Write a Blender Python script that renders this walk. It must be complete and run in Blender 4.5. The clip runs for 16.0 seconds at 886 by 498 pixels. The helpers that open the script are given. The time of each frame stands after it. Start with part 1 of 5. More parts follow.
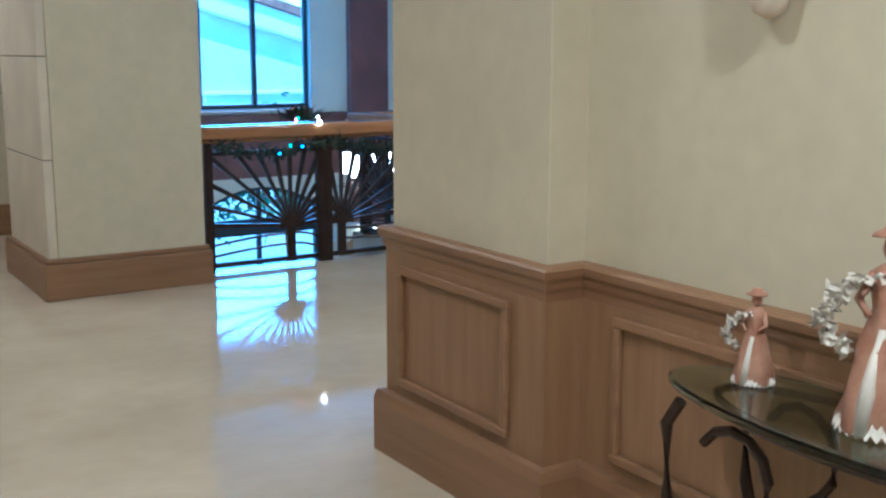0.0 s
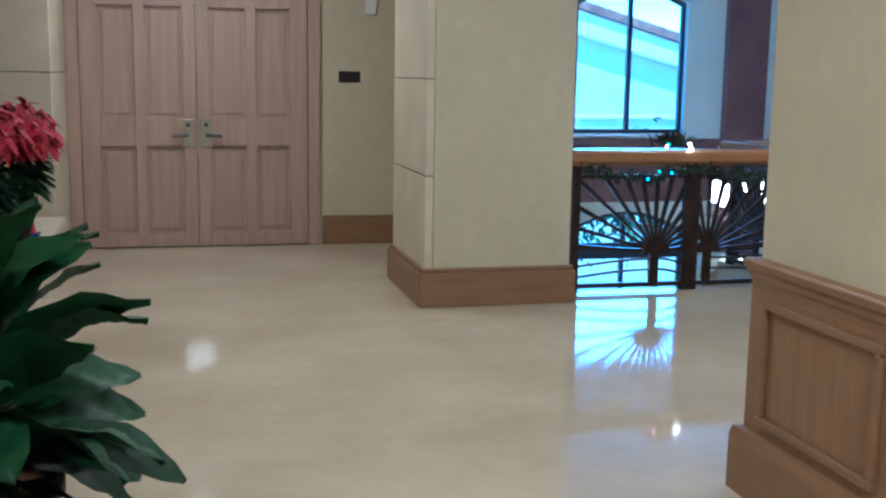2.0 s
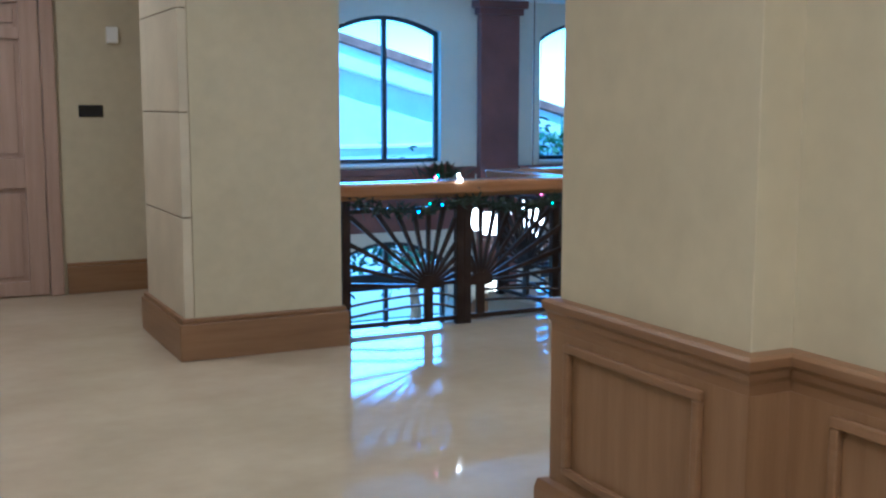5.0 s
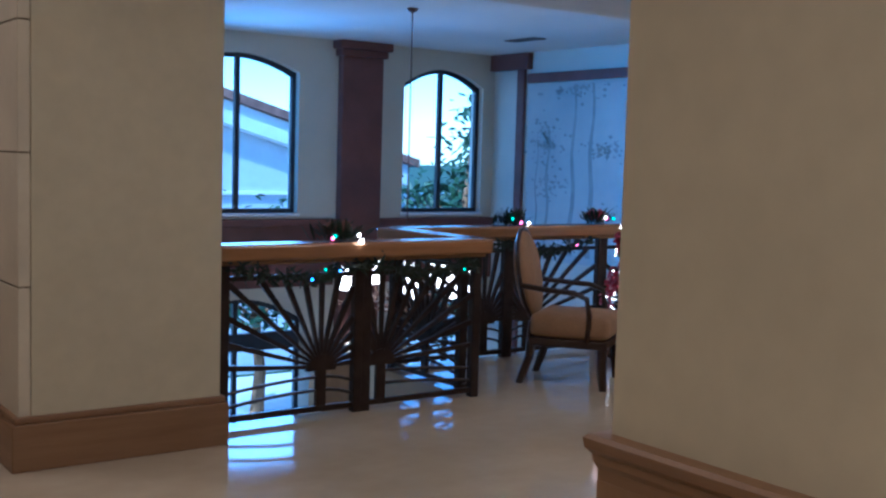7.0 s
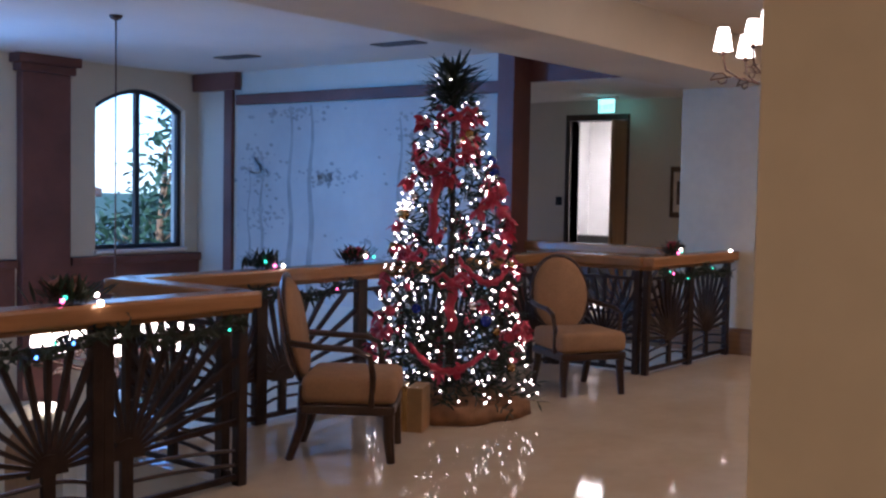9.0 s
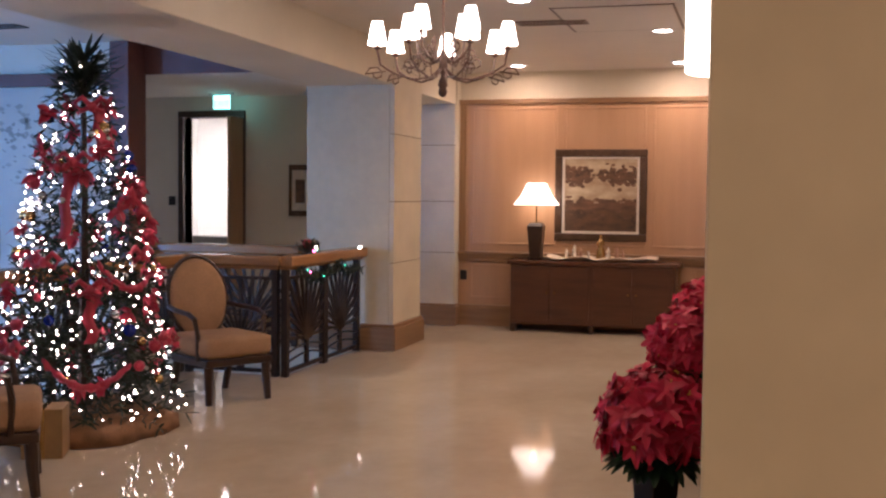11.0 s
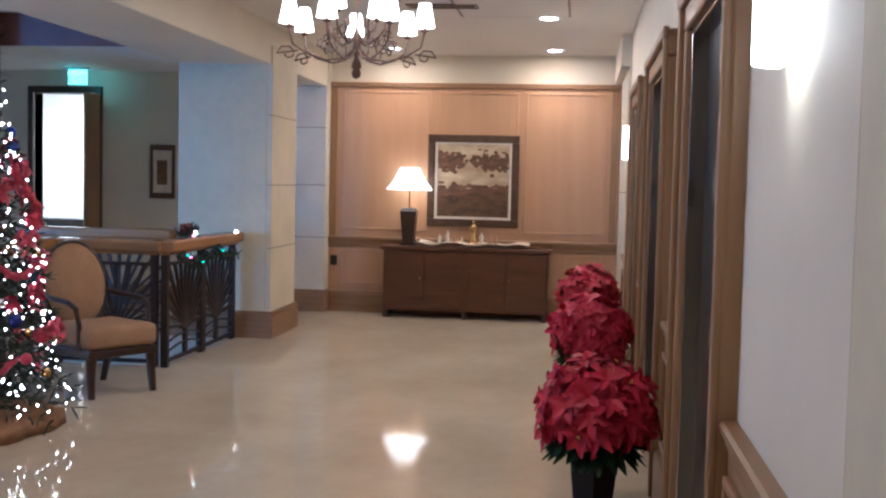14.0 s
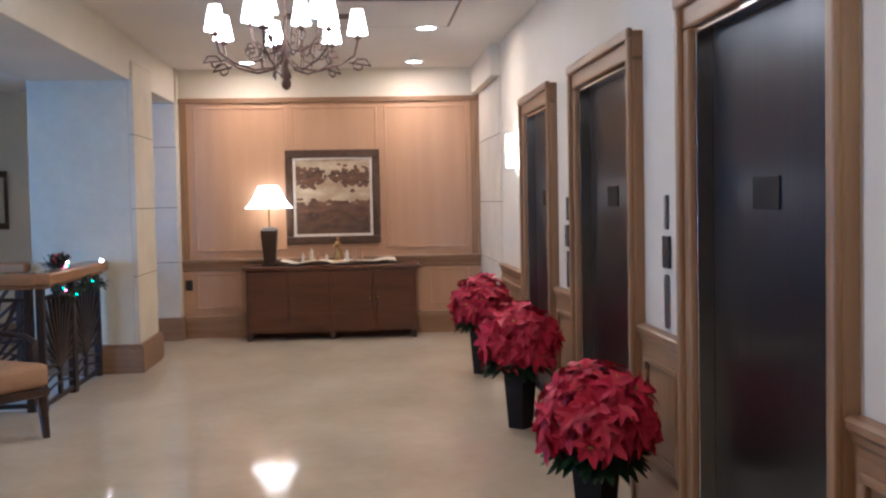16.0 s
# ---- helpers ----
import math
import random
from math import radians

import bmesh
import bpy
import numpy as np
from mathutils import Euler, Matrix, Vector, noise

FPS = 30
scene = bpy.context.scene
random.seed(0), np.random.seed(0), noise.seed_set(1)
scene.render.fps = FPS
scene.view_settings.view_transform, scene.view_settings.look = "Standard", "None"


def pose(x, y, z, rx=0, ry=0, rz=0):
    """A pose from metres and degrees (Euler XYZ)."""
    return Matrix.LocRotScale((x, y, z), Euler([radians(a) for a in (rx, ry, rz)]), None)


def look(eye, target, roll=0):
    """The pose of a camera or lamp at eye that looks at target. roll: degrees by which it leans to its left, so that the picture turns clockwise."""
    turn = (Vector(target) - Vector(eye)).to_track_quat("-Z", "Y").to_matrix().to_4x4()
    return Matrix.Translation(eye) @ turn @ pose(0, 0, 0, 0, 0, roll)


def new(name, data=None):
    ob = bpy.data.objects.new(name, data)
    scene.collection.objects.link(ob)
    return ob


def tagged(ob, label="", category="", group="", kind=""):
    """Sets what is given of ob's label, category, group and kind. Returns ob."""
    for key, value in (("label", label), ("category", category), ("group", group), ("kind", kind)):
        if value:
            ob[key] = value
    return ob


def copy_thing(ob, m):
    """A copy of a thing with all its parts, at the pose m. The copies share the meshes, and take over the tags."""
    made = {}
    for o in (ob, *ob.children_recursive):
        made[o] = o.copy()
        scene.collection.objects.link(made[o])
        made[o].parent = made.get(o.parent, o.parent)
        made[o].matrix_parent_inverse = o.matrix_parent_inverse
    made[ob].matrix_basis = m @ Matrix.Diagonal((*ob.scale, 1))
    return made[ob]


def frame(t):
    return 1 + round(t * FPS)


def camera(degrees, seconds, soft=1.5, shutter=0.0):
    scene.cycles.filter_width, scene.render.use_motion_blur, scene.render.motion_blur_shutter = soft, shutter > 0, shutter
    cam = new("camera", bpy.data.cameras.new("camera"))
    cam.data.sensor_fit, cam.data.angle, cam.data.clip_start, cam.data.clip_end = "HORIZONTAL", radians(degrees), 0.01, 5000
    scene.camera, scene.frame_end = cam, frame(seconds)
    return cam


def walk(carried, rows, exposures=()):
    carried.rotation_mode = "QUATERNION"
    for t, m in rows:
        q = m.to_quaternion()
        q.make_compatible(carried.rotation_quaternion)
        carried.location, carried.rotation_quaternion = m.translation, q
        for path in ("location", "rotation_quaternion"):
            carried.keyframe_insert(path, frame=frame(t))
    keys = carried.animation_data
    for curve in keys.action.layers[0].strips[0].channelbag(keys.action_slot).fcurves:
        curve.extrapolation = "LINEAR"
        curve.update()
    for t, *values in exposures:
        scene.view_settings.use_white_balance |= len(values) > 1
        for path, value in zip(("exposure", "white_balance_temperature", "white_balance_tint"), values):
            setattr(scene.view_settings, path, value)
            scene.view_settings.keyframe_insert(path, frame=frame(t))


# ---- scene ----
cam = camera(44.0, 16.0, soft=2.4)
PATH = [
    (0, (0.03, 1.197, 1.579), (1.095, 2.853, 1.226), 0.1),
    (0.5, (0.036, 1.211, 1.574), (0.974, 2.944, 1.235), 0.4),
    (1, (0.04, 1.237, 1.576), (0.834, 3.043, 1.248), 0.2),
    (1.5, (0.01, 1.185, 1.579), (0.668, 3.045, 1.255), 0.5),
    (2, (0.008, 1.169, 1.583), (0.478, 3.087, 1.268), 0.9),
    (2.5, (0.006, 1.166, 1.583), (0.335, 3.114, 1.27), 1.3),
    (3, (0.005, 1.148, 1.59), (0.293, 3.105, 1.291), 1.0),
    (3.5, (0.002, 1.154, 1.586), (0.377, 3.097, 1.292), 1.1),
    (4, (0.034, 1.23, 1.583), (0.636, 3.115, 1.293), 0.4),
    (6.3, (0.11, 2.478, 1.604), (1.159, 4.17, 1.411), 0.4),
    (6.5, (0.17, 2.636, 1.598), (1.246, 4.313, 1.424), 0.3),
    (7, (0.247, 2.935, 1.587), (1.409, 4.555, 1.42), 1.7),
    (7.5, (0.307, 3.278, 1.593), (1.603, 4.791, 1.418), 0.9),
    (8, (0.455, 3.624, 1.599), (1.799, 5.101, 1.483), 1.4),
    (8.5, (0.571, 3.921, 1.609), (2.022, 5.29, 1.471), 2.1),
    (9, (0.64, 4.251, 1.617), (2.225, 5.466, 1.51), 1.1),
    (9.5, (0.733, 4.461, 1.559), (2.403, 5.559, 1.516), 1.0),
    (10, (0.743, 4.619, 1.595), (2.56, 5.452, 1.514), 1.6),
    (10.2, (0.731, 4.735, 1.568), (2.607, 5.424, 1.492), 2.4),
    (12.3, (0.689, 4.814, 1.612), (2.622, 5.316, 1.511), 0.1),
    (12.5, (0.698, 4.826, 1.612), (2.629, 5.336, 1.511), 0.7),
    (13, (0.729, 4.905, 1.601), (2.673, 5.359, 1.494), 1.7),
    (13.5, (0.71, 5.114, 1.593), (2.687, 5.395, 1.483), -0.7),
    (14, (0.738, 5.322, 1.588), (2.719, 5.567, 1.468), 1.3),
    (14.5, (0.858, 5.527, 1.596), (2.854, 5.65, 1.537), 0.1),
    (15, (0.889, 5.749, 1.59), (2.888, 5.701, 1.528), 0.6),
    (15.5, (0.895, 6.011, 1.587), (2.889, 5.884, 1.512), -0.6),
    (16, (0.947, 6.268, 1.556), (2.94, 6.122, 1.467), -1.1),
]
EXPOSURES = [(0.0, 2.6, 3850, 5), (4.0, 2.6, 3850, 4), (6.5, 1.6, 4300, 18), (7.5, 1.5, 4450, 22), (9.0, 1.5, 5300, 38), (10.0, 1.75, 5900, 44), (12.5, 2.12, 4800, 21), (16.0, 2.35, 4500, 20)]
walk(cam, [(t, look(eye, target, roll)) for t, eye, target, roll in PATH], EXPOSURES)

# ---------- world, sun, exposure ----------
world = bpy.data.worlds.new("sky")
scene.world = world
world.use_nodes = True
wn = world.node_tree.nodes
sky = wn.new("ShaderNodeTexSky")
sky.sky_type = "NISHITA"
sky.sun_disc = False
sky.sun_elevation = radians(32)
sky.ozone_density = 4.0
sky.dust_density = 0.3
sky.sun_rotation = radians(254)
# lamps in the ceiling lights, at their lenses: place, watts
WARM = (1.0, 0.71, 0.39)
LAMPS = (
    (13.3, 5.65, 4.2), (13.25, 7.5, 4.2), (9.1, 6.6, 7.8), (10.9, 5.65, 5.4), (4.6, 6.6, 7.8),
    # unseen downlights over entry and doors, added for their light
    (0.8, 6.6, 5.2), (0.4, 3.2, 6.6), (-1.2, 0.6, 7.2), (1.35, 1.3, 12.0), (0.2, 9.6, 7.2),
)
for x, y, watts in LAMPS:
    lamp = new("downlight_lamp", bpy.data.lights.new("downlight_lamp", "AREA"))
    lamp.data.shape, lamp.data.size, lamp.data.energy, lamp.data.color = "DISK", 0.15, watts, WARM
    lamp.matrix_world = pose(x, y, 3.105)
# added lamp for sky daylight, in the opening of the unseen westernmost atrium window
day = new("added_daylight", bpy.data.lights.new("added_daylight", "AREA"))
day.data.shape, day.data.size, day.data.size_y, day.data.energy, day.data.color = "RECTANGLE", 1.4, 1.9, 25, (0.08, 0.47, 1.0)
day.data.spread = radians(80)
day.matrix_world = look((3.7, 16.68, 1.8), (11.0, 13.8, 1.5))
# another added sky lamp in the next window, towards the lift wall
day = new("added_daylight", bpy.data.lights.new("added_daylight", "AREA"))
day.data.shape, day.data.size, day.data.size_y, day.data.energy, day.data.color = "RECTANGLE", 1.6, 1.9, 13, (0.30, 0.62, 1.0)
day.data.spread = radians(110)
day.matrix_world = look((6.69, 16.68, 1.8), (4.4, 4.85, 1.6))
world.node_tree.links.new(sky.outputs[0], wn["Background"].inputs[0])
wn["Background"].inputs[1].default_value = 0.15
sun = new("sun", bpy.data.lights.new("sun", "SUN"))
sun.data.energy = 3.0
sun.data.angle = radians(0.5)
sun.data.color = (1.0, 0.95, 0.87)
# the sun stands to the west, along the window wall
sun.matrix_world = look((0, 0, 0), (0.82, 0.24, -0.53))


# ---------- materials ----------
def mat(name, color, rough=0.5, metal=0.0, scale=8.0, vary=0.15, bump=0.0, stretch=(1, 1, 1), color2=None, spec=0.5, fine=0.0, emit=0.0, per_object=0.0):
    """A surface with noise at two scales in its colour, and a fine relief."""
    m = bpy.data.materials.new(name)
    m.use_nodes = True
    nt = m.node_tree
    b = nt.nodes["Principled BSDF"]
    b.inputs["Roughness"].default_value = rough
    b.inputs["Metallic"].default_value = metal
    b.inputs["Specular IOR Level"].default_value = spec
    tc = nt.nodes.new("ShaderNodeTexCoord")
    mp = nt.nodes.new("ShaderNodeMapping")
    mp.inputs["Scale"].default_value = stretch
    nt.links.new(tc.outputs["Object"], mp.inputs[0])
    n1 = nt.nodes.new("ShaderNodeTexNoise")
    n1.inputs["Scale"].default_value = scale
    n1.inputs["Detail"].default_value = 6
    n2 = nt.nodes.new("ShaderNodeTexNoise")
    n2.inputs["Scale"].default_value = scale * 9
    n2.inputs["Detail"].default_value = 3
    nt.links.new(mp.outputs[0], n1.inputs[0])
    nt.links.new(mp.outputs[0], n2.inputs[0])
    c2 = color2 or tuple(c * (1 - vary * 2) for c in color)
    mix = nt.nodes.new("ShaderNodeMix")
    mix.data_type = "RGBA"
    ramp = nt.nodes.new("ShaderNodeValToRGB")
    ramp.color_ramp.elements[0].position = 0.3
    ramp.color_ramp.elements[1].position = 0.7
    nt.links.new(n1.outputs[0], ramp.inputs[0])
    nt.links.new(ramp.outputs[0], mix.inputs[0])
    mix.inputs[6].default_value = (*c2, 1)
    mix.inputs[7].default_value = (*color, 1)
    mix2 = nt.nodes.new("ShaderNodeMix")
    mix2.data_type = "RGBA"
    mix2.blend_type = "MULTIPLY"
    mix2.inputs[0].default_value = vary + fine
    nt.links.new(mix.outputs[2], mix2.inputs[6])
    nt.links.new(n2.outputs[0], mix2.inputs[7])
    out = mix2.outputs[2]
    if per_object:
        oi = nt.nodes.new("ShaderNodeObjectInfo")
        hs = nt.nodes.new("ShaderNodeHueSaturation")
        mr = nt.nodes.new("ShaderNodeMapRange")
        mr.inputs[3].default_value = 1 - per_object
        mr.inputs[4].default_value = 1 + per_object
        nt.links.new(oi.outputs["Random"], mr.inputs[0])
        nt.links.new(mr.outputs[0], hs.inputs["Value"])
        nt.links.new(out, hs.inputs["Color"])
        out = hs.outputs[0]
    nt.links.new(out, b.inputs["Base Color"])
    if bump:
        bp = nt.nodes.new("ShaderNodeBump")
        bp.inputs["Strength"].default_value = bump
        bp.inputs["Distance"].default_value = 0.004
        nt.links.new(n2.outputs[0], bp.inputs["Height"])
        nt.links.new(bp.outputs[0], b.inputs["Normal"])
    if emit:
        b.inputs["Emission Color"].default_value = (*color, 1)
        b.inputs["Emission Strength"].default_value = emit
    return m


def glow(name, color, strength):
    m = bpy.data.materials.new(name)
    m.use_nodes = True
    b = m.node_tree.nodes["Principled BSDF"]
    b.inputs["Base Color"].default_value = (*[min(1, c) * 0.8 for c in color], 1)
    b.inputs["Emission Color"].default_value = (*color, 1)
    b.inputs["Emission Strength"].default_value = strength
    return m


def glass(name, color=(1, 1, 1), rough=0.0, thin=False):
    m = bpy.data.materials.new(name)
    m.use_nodes = True
    b = m.node_tree.nodes["Principled BSDF"]
    b.inputs["Base Color"].default_value = (*color, 1)
    b.inputs["Transmission Weight"].default_value = 1
    b.inputs["Roughness"].default_value = rough
    b.inputs["IOR"].default_value = 1.02 if thin else 1.45
    return m


MARBLE = mat("cream_marble", (0.60, 0.51, 0.385), 0.065, scale=0.9, vary=0.09, stretch=(1, 1.25, 1), color2=(0.47, 0.39, 0.28), fine=0.05, spec=0.22)
WALLPAPER = mat("cream_wallpaper", (0.62, 0.555, 0.39), 0.7, scale=1.2, vary=0.06, bump=0.25, stretch=(1, 1, 1), fine=0.12)
PAINT = mat("cream_paint", (0.66, 0.60, 0.48), 0.6, scale=1.0, vary=0.05, bump=0.05)
STONE = mat("cream_limestone", (0.64, 0.57, 0.43), 0.6, scale=2.5, vary=0.08, bump=0.15)
JOINT = mat("stone_joint", (0.22, 0.18, 0.12), 0.9, scale=8)
CEIL = mat("white_ceiling_paint", (0.74, 0.70, 0.64), 0.8, scale=0.8, vary=0.04, bump=0.05)
OAK_V = mat("oak_upright_grain", (0.31, 0.185, 0.088), 0.42, scale=3.0, vary=0.16, bump=0.12, stretch=(7, 7, 0.5), color2=(0.24, 0.135, 0.062))
OAK_H = mat("oak_level_grain", (0.285, 0.165, 0.077), 0.40, scale=3.0, vary=0.16, bump=0.12, stretch=(0.5, 0.5, 7), color2=(0.22, 0.12, 0.055))
OAK_PALE = mat("pale_oak_veneer", (0.46, 0.275, 0.15), 0.42, scale=1.6, vary=0.08, bump=0.06, stretch=(6, 6, 0.4), color2=(0.42, 0.245, 0.13))
DOORWOOD = mat("greyed_oak_door", (0.46, 0.33, 0.27), 0.32, scale=2.5, vary=0.14, bump=0.1, stretch=(8, 8, 0.5), color2=(0.38, 0.265, 0.21))
BROWN = mat("red_brown_column_paint", (0.19, 0.07, 0.05), 0.55, scale=2.5, vary=0.15, bump=0.1)
DARKWOOD = mat("dark_stained_wood", (0.050, 0.024, 0.014), 0.3, scale=4, vary=0.2, stretch=(1, 1, 6), bump=0.06)
WALNUT = mat("walnut_console", (0.125, 0.048, 0.022), 0.28, scale=2.5, vary=0.2, stretch=(5, 0.6, 5), bump=0.06)
HANDRAIL = mat("varnished_handrail_wood", (0.40, 0.20, 0.08), 0.25, scale=3, vary=0.15, stretch=(0.6, 6, 6))
BRONZE = mat("dark_bronze_iron", (0.055, 0.035, 0.026), 0.42, metal=0.55, scale=12, vary=0.2, bump=0.1)
ANTIQUE = mat("antique_rust_bronze", (0.17, 0.095, 0.065), 0.45, metal=0.5, scale=14, vary=0.25, bump=0.1)
FABRIC = mat("tan_upholstery", (0.40, 0.235, 0.12), 0.85, scale=6, vary=0.1, bump=0.5, fine=0.15)
STEEL = mat("brushed_steel", (0.17, 0.18, 0.20), 0.30, metal=1.0, scale=3, vary=0.08, stretch=(30, 30, 0.3), bump=0.03)
LIFTSTEEL = mat("dark_brushed_steel", (0.055, 0.062, 0.075), 0.28, metal=1.0, scale=3, vary=0.10, stretch=(30, 30, 0.3))
brushed = LIFTSTEEL.node_tree
grain = brushed.nodes.new("ShaderNodeTangent")
grain.direction_type, grain.axis = "RADIAL", "Z"
brushed.nodes["Principled BSDF"].inputs["Anisotropic"].default_value = 0.75
brushed.nodes["Principled BSDF"].inputs["Anisotropic Rotation"].default_value = 0.0
brushed.links.new(grain.outputs[0], brushed.nodes["Principled BSDF"].inputs["Tangent"])
CHROME = mat("polished_steel", (0.62, 0.62, 0.62), 0.15, metal=1.0, scale=5, vary=0.05)
BLACK = mat("black_plastic", (0.012, 0.012, 0.014), 0.35, scale=10)
REDPETAL = mat("red_bract", (0.56, 0.008, 0.05), 0.55, scale=14, vary=0.15, per_object=0.1, color2=(0.36, 0.004, 0.028))
REDPETAL2 = mat("scarlet_bract", (0.50, 0.004, 0.04), 0.6, scale=14, vary=0.2, color2=(0.28, 0.003, 0.02))
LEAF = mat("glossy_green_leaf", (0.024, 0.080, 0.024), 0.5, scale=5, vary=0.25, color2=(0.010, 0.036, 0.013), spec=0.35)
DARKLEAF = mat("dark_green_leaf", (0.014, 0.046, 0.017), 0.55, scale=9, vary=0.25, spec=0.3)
YELLOW = mat("yellow_flower_centre", (0.62, 0.42, 0.06), 0.6, scale=20)
FIR = mat("fir_needles", (0.03, 0.048, 0.022), 0.6, scale=10, vary=0.3)
TREELEAF = mat("garden_foliage", (0.06, 0.12, 0.05), 0.5, scale=3, vary=0.35)
RIBBON = mat("red_gauze_ribbon", (0.60, 0.045, 0.085), 0.5, scale=9, vary=0.2)
BURLAP = mat("burlap_skirt", (0.34, 0.17, 0.075), 0.9, scale=8, vary=0.25, bump=0.6)
GIFT = mat("tan_gift_paper", (0.42, 0.25, 0.10), 0.6, scale=4)
GOLD = mat("gold_ornament", (0.75, 0.5, 0.2), 0.2, metal=1.0, scale=5)
SILVER = mat("silver_ornament", (0.8, 0.8, 0.8), 0.15, metal=1.0, scale=5)
BLUEGLOSS = mat("blue_ornament", (0.02, 0.04, 0.3), 0.15, scale=5)
POT = mat("black_pot", (0.008, 0.006, 0.006), 0.6, scale=8, spec=0.25)
WHITECER = mat("white_ceramic", (0.75, 0.70, 0.62), 0.4, scale=12, vary=0.1)
ROSECER = mat("rose_brown_ceramic", (0.36, 0.16, 0.09), 0.4, scale=16, vary=0.3, color2=(0.50, 0.30, 0.20))
CLOTH = mat("cream_linen", (0.72, 0.62, 0.48), 0.9, scale=10, vary=0.1, bump=0.3)
SHADE = glow("lit_fabric_shade", (1.0, 0.86, 0.58), 3.2)
SHADE_LAMP = glow("lit_lamp_shade", (1.0, 0.84, 0.56), 0.95)
SCONCE = glow("lit_alabaster", (1.0, 0.88, 0.56), 2.6)
DOWN = glow("downlight_lens", (1.0, 0.9, 0.62), 8.0)
FAIRY = glow("white_fairy_light", (1.0, 0.84, 0.56), 7.5)
FAIRY_R = glow("pink_fairy_light", (1.0, 0.12, 0.25), 3.5)
FAIRY_G = glow("green_fairy_light", (0.05, 1.0, 0.45), 0.9)
FAIRY_B = glow("blue_fairy_light", (0.1, 0.35, 1.0), 3.0)
EXITGLOW = glow("exit_sign_face", (0.25, 0.95, 0.72), 1.1)
TABLEGLASS = glass("green_table_glass", (0.62, 0.80, 0.70))
PANE = glass("window_pane", (0.60, 0.88, 1.0), thin=True)
FRAMEBLUE = mat("dark_window_frame", (0.03, 0.035, 0.045), 0.4, scale=8)
STUCCO = mat("pale_stucco", (0.62, 0.64, 0.66), 0.8, scale=2, vary=0.06, bump=0.2)
ROOFTILE = mat("clay_roof_tile", (0.36, 0.17, 0.11), 0.7, scale=4, vary=0.25, bump=0.4)
WHITETRIM = mat("white_trim", (0.8, 0.8, 0.8), 0.5, scale=3, vary=0.04)
GRASS = mat("lawn", (0.07, 0.12, 0.04), 0.9, scale=1.5, vary=0.3, bump=0.5)
MURAL = mat("painted_canvas", (0.60, 0.57, 0.50), 0.8, scale=0.9, vary=0.1, color2=(0.48, 0.46, 0.42), bump=0.15)
MURALDARK = mat("grey_brush_paint", (0.33, 0.32, 0.29), 0.8, scale=3, vary=0.25, color2=(0.46, 0.44, 0.40))
PAINTCREAM = mat("painting_cream", (0.60, 0.50, 0.34), 0.6, scale=5, vary=0.2, color2=(0.35, 0.24, 0.14), stretch=(1, 1, 2))
PAINTDARK = mat("painting_umber", (0.05, 0.028, 0.018), 0.6, scale=6, vary=0.3, color2=(0.14, 0.07, 0.03), stretch=(1, 1, 2))
PAINTMID = mat("painting_sienna", (0.20, 0.10, 0.05), 0.6, scale=5, vary=0.3, color2=(0.07, 0.035, 0.02), stretch=(1, 1, 3))
FRAMEWOOD = mat("bronzed_frame", (0.10, 0.055, 0.03), 0.35, metal=0.3, scale=14, vary=0.2, bump=0.2)


